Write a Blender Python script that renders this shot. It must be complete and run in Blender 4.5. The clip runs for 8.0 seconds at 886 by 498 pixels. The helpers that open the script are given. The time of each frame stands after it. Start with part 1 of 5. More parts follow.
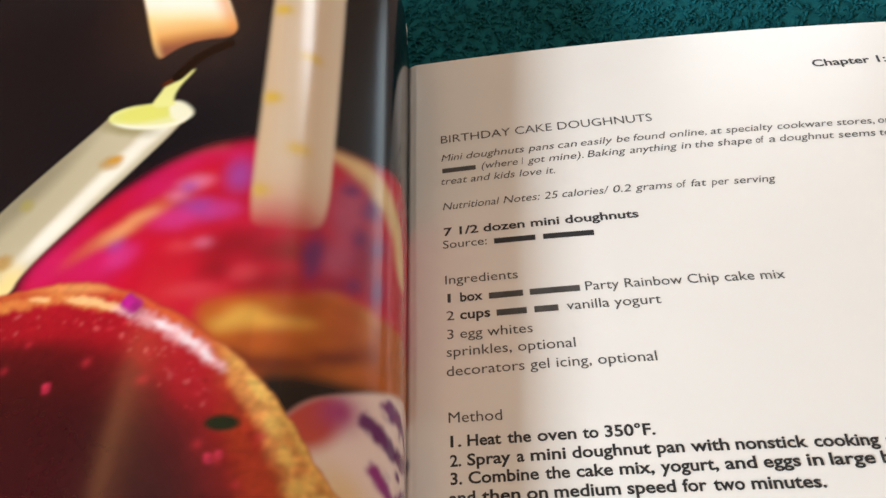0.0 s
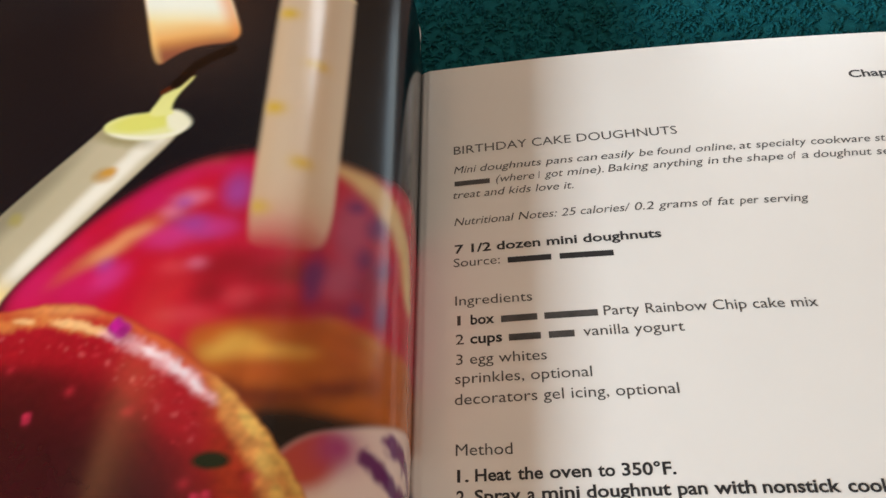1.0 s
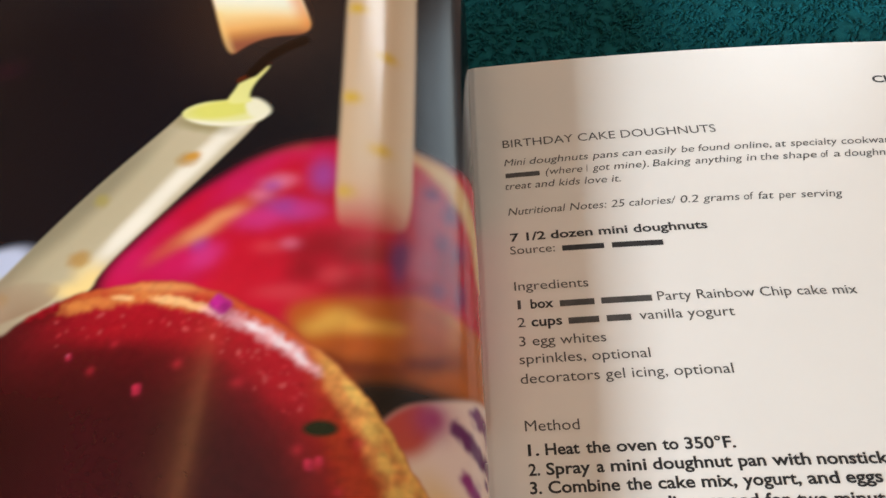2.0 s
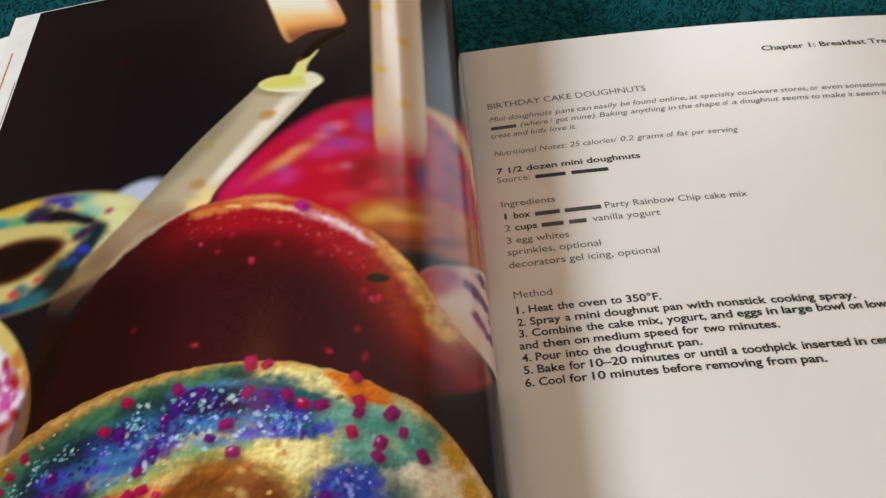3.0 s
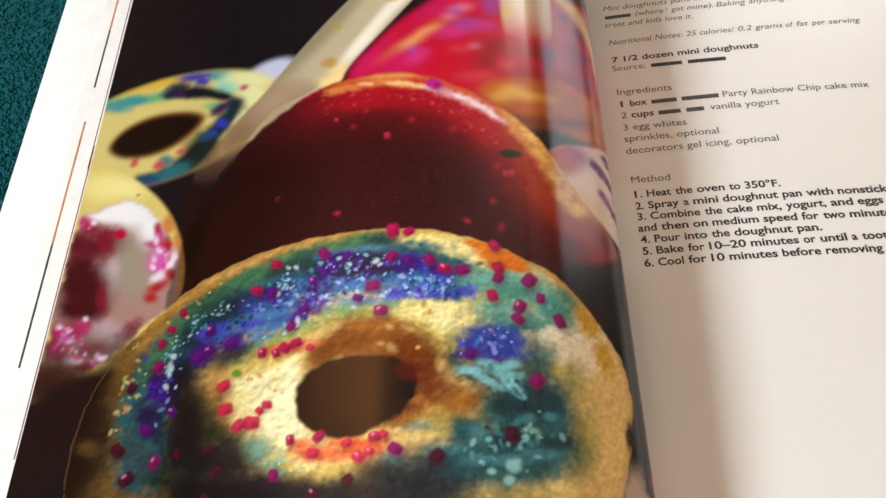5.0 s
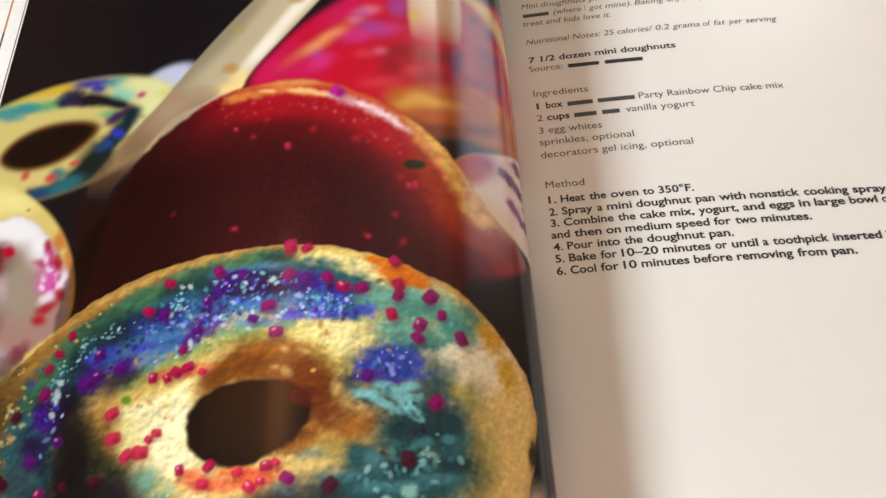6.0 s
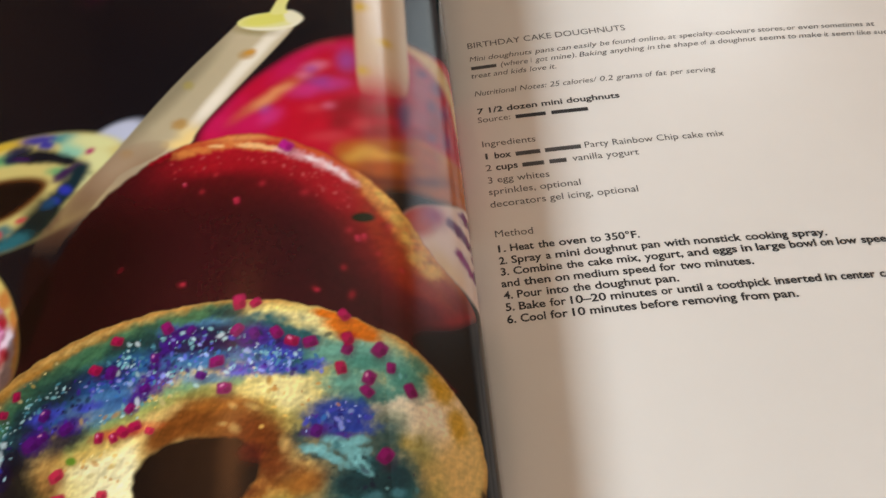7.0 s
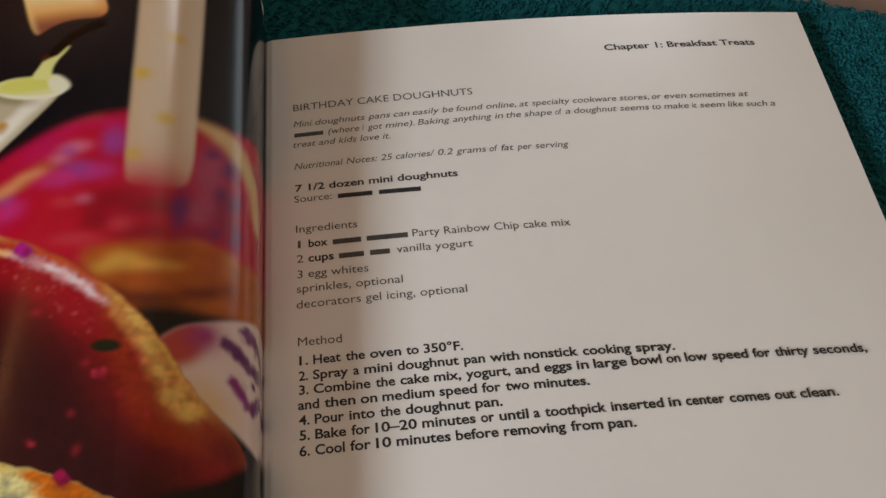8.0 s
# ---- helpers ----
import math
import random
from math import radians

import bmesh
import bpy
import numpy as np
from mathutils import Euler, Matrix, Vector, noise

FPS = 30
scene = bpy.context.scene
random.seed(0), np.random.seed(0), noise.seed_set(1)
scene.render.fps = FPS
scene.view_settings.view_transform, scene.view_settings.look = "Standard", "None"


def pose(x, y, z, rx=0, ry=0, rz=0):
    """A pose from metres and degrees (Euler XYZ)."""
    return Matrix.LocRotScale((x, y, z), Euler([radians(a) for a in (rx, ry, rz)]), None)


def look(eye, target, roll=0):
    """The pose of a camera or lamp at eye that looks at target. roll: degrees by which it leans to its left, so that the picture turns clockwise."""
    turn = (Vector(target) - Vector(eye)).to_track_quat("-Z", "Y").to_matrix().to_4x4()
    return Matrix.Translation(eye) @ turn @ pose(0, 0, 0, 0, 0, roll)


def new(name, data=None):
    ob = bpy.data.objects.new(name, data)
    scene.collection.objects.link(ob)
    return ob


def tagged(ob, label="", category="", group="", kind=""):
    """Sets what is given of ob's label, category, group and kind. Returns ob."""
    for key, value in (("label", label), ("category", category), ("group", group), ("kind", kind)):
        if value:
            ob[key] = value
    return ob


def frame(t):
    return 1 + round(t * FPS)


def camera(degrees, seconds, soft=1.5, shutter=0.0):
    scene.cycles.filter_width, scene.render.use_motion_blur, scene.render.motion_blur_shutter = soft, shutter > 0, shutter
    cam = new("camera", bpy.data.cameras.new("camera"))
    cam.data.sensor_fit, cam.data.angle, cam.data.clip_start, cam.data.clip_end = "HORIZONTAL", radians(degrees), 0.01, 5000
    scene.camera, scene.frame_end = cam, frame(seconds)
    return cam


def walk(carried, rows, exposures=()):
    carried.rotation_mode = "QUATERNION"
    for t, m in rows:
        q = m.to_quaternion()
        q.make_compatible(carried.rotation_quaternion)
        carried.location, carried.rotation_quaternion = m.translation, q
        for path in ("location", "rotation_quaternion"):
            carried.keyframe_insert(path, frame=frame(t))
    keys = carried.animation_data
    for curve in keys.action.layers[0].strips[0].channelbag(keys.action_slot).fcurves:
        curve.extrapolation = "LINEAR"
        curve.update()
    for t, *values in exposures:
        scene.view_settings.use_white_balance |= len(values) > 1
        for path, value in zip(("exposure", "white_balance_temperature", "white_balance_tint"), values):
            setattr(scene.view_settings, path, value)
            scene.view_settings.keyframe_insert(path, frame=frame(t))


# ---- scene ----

# World: x along the text lines from the gutter, y up the page, z up. The towel's base lies on the table top at TABLE.
TABLE = 0.72
PAGE = TABLE + 0.030  # height of the right page beside the gutter

# ---- camera ----
cam = camera(54.04, 8.0)
LIFT = TABLE + 0.006
ROWS = [
    (0.0, 0.0380, -0.1891, 0.2225, 11.24, -53.12, -15.28),
    (0.5, 0.0480, -0.1671, 0.2072, 12.92, -52.33, -16.57),
    (1.0, 0.0395, -0.1765, 0.2156, 13.45, -53.08, -16.26),
    (2.3, 0.0062, -0.1954, 0.2348, 7.18, -53.40, -10.59),
    (2.5, 0.0045, -0.2150, 0.2521, 6.61, -52.97, -10.59),
    (3.0, 0.0065, -0.2647, 0.2771, 6.04, -52.46, -12.05),
    (3.5, 0.0005, -0.2971, 0.2902, 8.17, -52.22, -15.00),
    (4.0, -0.0046, -0.2914, 0.2923, 9.58, -52.57, -15.89),
    (4.2, -0.0129, -0.2890, 0.2884, 11.11, -53.20, -16.84),
    (5.3, -0.0203, -0.2761, 0.2795, 14.01, -58.46, -17.10),
    (5.5, -0.0162, -0.2733, 0.2810, 14.03, -59.37, -17.47),
    (6.0, -0.0027, -0.2680, 0.2769, 9.42, -58.77, -14.22),
    (6.5, -0.0022, -0.2683, 0.2781, 6.22, -58.26, -11.46),
    (7.0, 0.0026, -0.2672, 0.2800, 4.11, -56.59, -10.74),
    (7.5, 0.0278, -0.2500, 0.2670, 1.54, -55.15, -9.09),
    (7.7, 0.0386, -0.2386, 0.2642, -0.45, -55.31, -7.11),
    (8.0, 0.0523, -0.2175, 0.2605, -1.69, -57.68, -5.07),
]
EXPOSURES = [(0.0, 0.68, 6330, 9), (1.0, 0.46, 6380, 9), (2.5, 0.56, 6450, 10), (3.0, 0.25, 6450, 10), (3.5, 0.15, 6480, 10), (4.0, 0.22, 6520, 10), (5.5, 0.60, 6640, 10), (6.0, 0.54, 6620, 10), (6.5, 0.37, 6600, 10), (7.0, 0.27, 6700, 11), (7.5, 0.07, 7150, 12), (8.0, -0.29, 6600, 11)]
walk(cam, [(t, pose(x, y, z + LIFT, 90 + pitch, 0, yaw) @ pose(0, 0, 0, 0, 0, roll)) for t, x, y, z, yaw, pitch, roll in ROWS], EXPOSURES)

# ---- light: daylight through the room's windows ----
world = bpy.data.worlds.new("sky")
scene.world = world
world.use_nodes = True
sky = world.node_tree.nodes.new("ShaderNodeTexSky")
sky.sky_type, sky.sun_disc = "NISHITA", False
sky.sun_elevation, sky.sun_rotation = radians(40), radians(200)
background = world.node_tree.nodes["Background"]
background.inputs["Strength"].default_value = 0.1
world.node_tree.links.new(sky.outputs[0], background.inputs[0])


def window_light(name, place, target, width, height, watts, colour):
    lamp = bpy.data.lights.new(name, "AREA")
    lamp.shape, lamp.size, lamp.size_y, lamp.energy, lamp.color = "RECTANGLE", width, height, watts, colour
    ob = new(name, lamp)
    ob.matrix_world = look(place, target)
    return ob


# ---- materials ----
def material(name, roughness=0.6, specular=0.5):
    m = bpy.data.materials.new(name)
    m.use_nodes = True
    bsdf = m.node_tree.nodes["Principled BSDF"]
    bsdf.inputs["Roughness"].default_value = roughness
    bsdf.inputs["Specular IOR Level"].default_value = specular
    return m, m.node_tree, bsdf


def node(tree, kind, **values):
    n = tree.nodes.new(kind)
    for key, value in values.items():
        n.inputs[key.replace("_", " ")].default_value = value
    return n


def mottled(name, dark, light, scale, roughness, specular=0.5, bump=0.0, bump_scale=200.0, distance=0.001):
    """Two-scale noise between two colours, with a fine relief."""
    m, tree, bsdf = material(name, roughness, specular)
    where = tree.nodes.new("ShaderNodeTexCoord")
    n = node(tree, "ShaderNodeTexNoise", Scale=scale, Detail=6.0, Roughness=0.6)
    tree.links.new(where.outputs["Object"], n.inputs["Vector"])
    ramp = tree.nodes.new("ShaderNodeValToRGB")
    ramp.color_ramp.elements[0].color, ramp.color_ramp.elements[1].color = (*dark, 1), (*light, 1)
    ramp.color_ramp.elements[0].position, ramp.color_ramp.elements[1].position = 0.3, 0.7
    tree.links.new(n.outputs["Fac"], ramp.inputs["Fac"])
    tree.links.new(ramp.outputs["Color"], bsdf.inputs["Base Color"])
    if bump:
        fine = node(tree, "ShaderNodeTexNoise", Scale=bump_scale, Detail=4.0)
        tree.links.new(where.outputs["Object"], fine.inputs["Vector"])
        relief = node(tree, "ShaderNodeBump", Strength=bump, Distance=distance)
        tree.links.new(fine.outputs["Fac"], relief.inputs["Height"])
        tree.links.new(relief.outputs["Normal"], bsdf.inputs["Normal"])
    return m


PAPER = mottled("coated_paper", (0.77, 0.745, 0.71), (0.82, 0.795, 0.76), 9.0, 0.27, 0.5, 0.05, 60.0, 0.002)
EDGES = mottled("paper_edges", (0.80, 0.80, 0.79), (0.90, 0.90, 0.88), 90.0, 0.7, 0.3, 0.2, 900.0, 0.0004)
INK = mottled("black_ink", (0.012, 0.012, 0.014), (0.03, 0.03, 0.033), 400.0, 0.5, 0.4)
GREY_INK = mottled("grey_ink", (0.045, 0.043, 0.042), (0.085, 0.08, 0.078), 400.0, 0.5, 0.4)
ORANGE = mottled("orange_print", (0.50, 0.16, 0.05), (0.62, 0.24, 0.08), 120.0, 0.6, 0.3)
MAROON = mottled("maroon_print", (0.16, 0.04, 0.04), (0.30, 0.08, 0.06), 120.0, 0.6, 0.3)
TERRY = mottled("teal_terry", (0.004, 0.062, 0.076), (0.010, 0.125, 0.145), 260.0, 0.95, 0.1, 0.4, 1500.0, 0.0006)
WOOD = mottled("brown_wood", (0.10, 0.045, 0.025), (0.20, 0.10, 0.055), 14.0, 0.45, 0.4, 0.15, 80.0, 0.001)
# Unseen walls and ceiling: warm tones set to fill the gutter's shadow by bounce.
WALL = mottled("warm_bounce_wall", (0.40, 0.25, 0.14), (0.46, 0.29, 0.165), 4.0, 0.8, 0.2, 0.1, 90.0, 0.002)
CEILING = mottled("warm_bounce_ceiling", (0.55, 0.45, 0.34), (0.62, 0.51, 0.39), 4.0, 0.85, 0.2)
FLOOR = mottled("brown_carpet", (0.16, 0.10, 0.07), (0.25, 0.17, 0.12), 60.0, 0.95, 0.1, 0.3, 400.0, 0.002)

photo, tree, bsdf = material("photo_print", 0.2, 0.5)
attribute = tree.nodes.new("ShaderNodeVertexColor")
attribute.layer_name = "print"
tree.links.new(attribute.outputs["Color"], bsdf.inputs["Base Color"])
where = tree.nodes.new("ShaderNodeTexCoord")
waves = node(tree, "ShaderNodeTexNoise", Scale=45.0, Detail=3.0)
tree.links.new(where.outputs["Object"], waves.inputs["Vector"])
relief = node(tree, "ShaderNodeBump", Strength=0.04, Distance=0.002)
tree.links.new(waves.outputs["Fac"], relief.inputs["Height"])
tree.links.new(relief.outputs["Normal"], bsdf.inputs["Normal"])


# ---- mesh helpers ----
def mesh_object(name, verts, faces, mat, parent=None, label="", smooth=True):
    me = bpy.data.meshes.new(name)
    me.from_pydata([tuple(v) for v in verts], [], [tuple(f) for f in faces])
    me.materials.append(mat)
    if smooth:
        me.shade_smooth()
    ob = new(name, me)
    ob.parent = parent
    if label:
        tagged(ob, label)
    return ob


def grid_object(name, points, mat, parent=None, label=""):
    """A smooth sheet through an array of rows x columns x 3."""
    rows, columns = points.shape[:2]
    at = np.arange(rows * columns, dtype=np.int32).reshape(rows, columns)
    quads = np.stack([at[:-1, :-1], at[:-1, 1:], at[1:, 1:], at[1:, :-1]], -1).reshape(-1)
    me = bpy.data.meshes.new(name)
    me.vertices.add(rows * columns)
    me.vertices.foreach_set("co", points.reshape(-1).astype(np.float32))
    me.loops.add(len(quads))
    me.loops.foreach_set("vertex_index", quads)
    me.polygons.add(len(quads) // 4)
    me.polygons.foreach_set("loop_start", np.arange(0, len(quads), 4, dtype=np.int32))
    me.update(calc_edges=True)
    me.materials.append(mat)
    me.shade_smooth()
    ob = new(name, me)
    ob.parent = parent
    if label:
        tagged(ob, label)
    return ob


def box(name, low, high, mat, parent=None, bevel=0.0, label=""):
    bm = bmesh.new()
    bmesh.ops.create_cube(bm, size=1.0)
    for v in bm.verts:
        v.co = [low[n] + (v.co[n] + 0.5) * (high[n] - low[n]) for n in range(3)]
    if bevel:
        bmesh.ops.bevel(bm, geom=bm.edges[:], offset=bevel, segments=3, affect="EDGES")
    me = bpy.data.meshes.new(name)
    bm.to_mesh(me)
    bm.free()
    me.materials.append(mat)
    ob = new(name, me)
    ob.parent = parent
    if label:
        tagged(ob, label)
    return ob


# ---- room, out of view: its walls and ceiling bounce warm fill onto the book ----
def wall_with_window(name, number, axis, at, thick, span, height, opening, base=0.0):
    """A wall across the axis at the given place, built of four slabs round a window's opening (low, high, sill, head)."""
    low, high, sill, head = opening
    holder = tagged(new(name), "unseen room wall with a window opening, warm-toned to bounce fill light", "wall", kind="structure")
    for a, b, z0, z1 in ((span[0], low, base, height), (high, span[1], base, height), (low, high, base, sill), (low, high, head, height)):
        ends = ((at, a, z0), (at + thick, b, z1)) if axis == "x" else ((a, at, z0), (b, at + thick, z1))
        box("wall_panel", ends[0], ends[1], WALL, holder)
    window = tagged(new("window_%d" % number), "white window frame set in the wall, out of view", "window", kind="structure")
    mid, w = at + thick / 2, 0.05
    for a, b, z0, z1 in ((low, low + w, sill, head), (high - w, high, sill, head), (low + w, high - w, sill, sill + w), (low + w, high - w, head - w, head)):
        ends = ((mid - 0.03, a, z0), (mid + 0.03, b, z1)) if axis == "x" else ((a, mid - 0.03, z0), (b, mid + 0.03, z1))
        box("window_frame", ends[0], ends[1], CEILING, window)


X0, X1, Y0, Y1, HIGH = -1.3, 1.7, -2.2, 2.1, 2.75
tagged(box("floor", (X0, Y0, -0.1), (X1, Y1, 0), FLOOR), "brown carpeted room floor", "floor", kind="structure")
tagged(box("ceiling", (X0, Y0, HIGH), (X1, Y1, HIGH + 0.1), CEILING), "unseen ceiling, warm-toned to bounce fill light", "ceiling", kind="structure")
wall_with_window("wall_west", 1, "x", X0 - 0.1, 0.1, (Y0, Y1), HIGH, (-2.05, -0.45, 1.54, 1.92))
wall_with_window("wall_east", 2, "x", X1, 0.1, (Y0, Y1), HIGH, (0.75, 2.00, 0.70, 1.24))
# This high opening is added to house the sheen light below.
wall_with_window("wall_north", 3, "y", Y1, 0.1, (X0, X1), HIGH, (0.72, 1.64, 2.08, 2.66))
tagged(box("wall_south", (X0, Y0 - 0.1, 0), (X1, Y0, HIGH), WALL), "unseen room wall, warm-toned to bounce fill light", "wall", kind="structure")
window_light("west_window_daylight", (X0 + 0.01, -1.25, 1.73), (0, -1.25, 1.73), 1.5, 0.35, 55, (0.82, 0.93, 1.0))
window_light("east_window_daylight", (X1 - 0.01, 1.375, 0.97), (0, 1.375, 0.97), 1.15, 0.44, 2.6, (0.82, 0.93, 1.0))

# Added light, no known window: puts a sheen on the right page's far corner.
window_light("north_sheen_light", (1.18, Y1 - 0.01, 2.37), (1.18, 0, 2.37), 0.88, 0.52, 12, (0.92, 0.97, 1.0))

# ---- ceiling lamp: an amber glass trough, mirrored dimly in the glossy page ----
AMBER, tree, bsdf = material("glowing_amber_glass", 0.3)
bsdf.inputs["Base Color"].default_value = (0.55, 0.25, 0.08, 1)
bsdf.inputs["Emission Color"].default_value = (1.0, 0.42, 0.16, 1)
bsdf.inputs["Emission Strength"].default_value = 3.6
ceiling_lamp = tagged(new("ceiling_lamp"), "long amber glass ceiling lamp glowing dimly", "lamp")
ceiling_lamp.location = (-0.64, 0.70, HIGH)
box("back_plate", (-0.05, -0.26, -0.02), (0.05, 0.26, 0.0), CEILING, ceiling_lamp, 0.004)
box("shade", (-0.065, -0.28, -0.09), (0.065, 0.28, -0.02), AMBER, ceiling_lamp, 0.03, "amber glass shade")

# ---- table ----
table = tagged(new("table"), "brown wooden table under the towel", "table")
table.location = (0, 0, 0)
box("tabletop", (-0.75, -0.62, TABLE - 0.03), (0.80, 0.55, TABLE), WOOD, table, 0.004)
for x in (-0.69, 0.74):
    for y in (-0.56, 0.49):
        box("leg", (x - 0.03, y - 0.03, 0), (x + 0.03, y + 0.03, TABLE - 0.03), WOOD, table, 0.003)

# ---- the open cookbook ----
UNIT = 0.09
book = tagged(new("cookbook"), "open glossy cookbook lying on a teal towel, doughnut recipe spread", "book")
book.location = (0, 0, TABLE + 0.006)
RISE = 0.024  # right page above the book's foot

# Cross-section of the left page, from the gutter over the shoulder to the fore-edge: x, z in UNITs.
SECTION = np.array([(-0.030, -0.10), (-0.004, 0.08), (0.009, 0.18), (0.009, 0.23), (-0.002, 0.280), (-0.026, 0.317), (-0.062, 0.352), (-0.103, 0.391), (-0.155, 0.440), (-0.225, 0.500), (-0.315, 0.532),
                    (-0.445, 0.55), (-0.595, 0.557), (-0.895, 0.548), (-1.395, 0.537), (-1.695, 0.52), (-1.995, 0.50), (-2.295, 0.47)])


def smooth_section():
    chord = np.r_[0, np.cumsum(np.hypot(*np.diff(SECTION, axis=0).T))]
    s = np.linspace(0, chord[-1], 1200)
    kernel = np.exp(-0.5 * (np.arange(-60, 61) * s[1] / 0.03) ** 2)
    kernel /= kernel.sum()
    out = []
    for column in SECTION.T:
        a = np.interp(s, chord, column)
        out.append(np.convolve(np.r_[2 * a[0] - a[60:0:-1], a, 2 * a[-1] - a[-2:-62:-1]], kernel, "valid"))
    x, z = out
    s = np.r_[0, np.cumsum(np.hypot(np.diff(x), np.diff(z)))]
    return x, z, s + 0.7307 - np.interp(0.315, -x, s)


SX, SZ, SS = smooth_section()
LEAF = 0.2082  # width of a leaf along its surface


def left_surface(s, y, lower=0.0):
    """Points of the left page at s metres from the gutter and y metres up the page."""
    x, z = np.interp(s / UNIT, SS, SX), np.interp(s / UNIT, SS, SZ)
    ramp = np.clip((x + 0.795) / 0.5, 0, 1)
    slope = 0.045 * np.where(ramp < 0.6, ramp**2 / 1.2, ramp - 0.3) / 0.7 * np.clip(z / 0.3, 0, 1)
    z = z + slope * (y / UNIT + 0.4)
    return np.stack([x * UNIT, y, z * UNIT + RISE - lower], -1)


def right_height(x):
    u = x / UNIT - 0.105
    return RISE - UNIT * 0.035 * np.clip(u, 0, None) ** 2 - 0.008 * np.clip(-x / 0.0045, 0, 1) ** 1.6 - 0.0004 * np.clip(1 - np.abs(x) / 0.0012, 0, 1)


TOP, FOOT, WIDE = 0.0352, -0.240, 0.2105
LEFT_TOP = 0.0412


def left_top(s):
    return LEFT_TOP + 0.0022 * np.clip((s - 0.05) / 0.12, 0, 1)


# ---- the photograph printed on the left page: colours worked out point by point, in millimetres ----
def tint(r, g, b):
    """Linear colour of an sRGB triple."""
    c = np.array([r, g, b]) / 255.0
    return np.where(c <= 0.04045, c / 12.92, ((c + 0.055) / 1.055) ** 2.4)


class Print:
    def __init__(self, q, y, ground):
        self.q, self.y = q, y
        self.rgb = np.ones(q.shape + (3,)) * ground
        self.ones = np.ones(q.shape)
        self.coarse, self.fine = self.noise(6.0, 211, 3), self.noise(1.5, 212, 3)

    def lay(self, mask, colour):
        self.rgb += (np.asarray(colour) - self.rgb) * np.clip(mask, 0, 1)[..., None]

    def blob(self, cx, cy, rx, ry, turn=0.0, soft=0.3, rough=0.0, seed=0):
        """Mask of an ellipse; soft is the width of its edge as a share of the radius."""
        a = radians(turn)
        u = ((self.q - cx) * math.cos(a) + (self.y - cy) * math.sin(a)) / rx
        v = (-(self.q - cx) * math.sin(a) + (self.y - cy) * math.cos(a)) / ry
        r = np.hypot(u, v)
        if rough:
            r = r + rough * (self.noise(min(rx, ry) * 0.7, seed) - 0.5)
        if soft >= 0.8:
            return np.exp(-1.25 * r * r)
        return step(1 + soft / 2 - r, soft)

    def window(self, cx, cy, reach):
        """The part of the print within reach of a place."""
        columns = np.flatnonzero(np.abs(self.q[0] - cx) < reach)
        rows = np.flatnonzero(np.abs(self.y.mean(1) - cy) < reach + 1.5)
        if not len(columns) or not len(rows):
            return None
        return slice(rows[0], rows[-1] + 1), slice(columns[0], columns[-1] + 1)

    def dab(self, mask, colour, strength, soft, rough, cx, cy, rx, ry, turn):
        """One ragged touch of colour within the mask."""
        part = self.window(cx, cy, max(rx, ry) * (1 + 0.7 * soft + rough) + 0.5)
        if part is None:
            return
        a = radians(turn)
        u, v = self.q[part] - cx, self.y[part] - cy
        r = np.hypot((u * math.cos(a) + v * math.sin(a)) / rx, (v * math.cos(a) - u * math.sin(a)) / ry)
        wide = self.coarse[part] if min(rx, ry) > 3 else self.fine[part]
        r = r + rough * (1.0 * (wide - 0.5) + 0.9 * (self.fine[part] - 0.5))
        cover = step(1 + 0.7 * soft - r, 1.4 * soft) * mask[part] * strength
        self.rgb[part] += (colour - self.rgb[part]) * cover[..., None]

    def dabs(self, mask, colour, strength, soft, rough, rows):
        for row in rows:
            self.dab(mask, tint(*colour), strength, soft, rough, *row)

    def scatter(self, mask, count, size, colours, strength, rows):
        """Many crystals strewn over a few patches."""
        rng = np.random.RandomState(int(count * 7 + abs(rows[0][0])))
        area = np.array([row[2] * row[3] for row in rows])
        for n in range(count):
            cx, cy, rx, ry, turn = rows[rng.choice(len(rows), p=area / area.sum())]
            u, v, a = 0.55 * rx * rng.randn(), 0.55 * ry * rng.randn(), radians(turn)
            c = tint(*colours[rng.randint(len(colours))]) * (0.7 + 0.6 * rng.rand())
            r = size * (0.5 + rng.rand() ** 2)
            self.dab(mask, c, strength, 0.7, 0.1, cx + u * math.cos(a) - v * math.sin(a), cy + u * math.sin(a) + v * math.cos(a), r * (1 + 0.6 * rng.rand()), r * 0.8, 180 * rng.rand())

    def emboss(self, mask, size, seed, depth):
        """Small lumps, lit from the far side."""
        lump = self.noise(size, seed, 3)
        self.shade(1 + depth * mask * np.clip((lump - np.roll(lump, (-2, 1), (0, 1))) * size, -0.6, 0.6))

    def grains(self, mask, colour, rows):
        """Blocks of coloured sugar: a dark foot, the block, a lighter face and a glint."""
        rng = np.random.RandomState(int(abs(rows[0][0] * 3 + rows[0][1])))
        base = tint(*colour)
        for cx, cy, r in rows:
            turn = 180 * rng.rand()
            self.dab(mask, base * 0.3, 0.35, 0.9, 0.1, cx + 0.3 * r, cy - 0.55 * r, r * 1.05, r * 0.8, turn)
            part = self.window(cx, cy, 2 * r + 0.5)
            if part is None:
                continue
            for scale, ox, oy, gain, strength in ((0.92, 0, 0, 0.85, 0.92), (0.55, -0.22, 0.25, 1.2, 0.6), (0.4, 0.35, -0.25, 0.6, 0.6)):
                a = radians(turn + 15 * rng.randn())
                u, v = self.q[part] - cx - ox * r, self.y[part] - cy - oy * r
                k = ((np.abs(u * math.cos(a) + v * math.sin(a)) / (scale * r)) ** 4 + (np.abs(v * math.cos(a) - u * math.sin(a)) / (0.78 * scale * r)) ** 4) ** 0.25
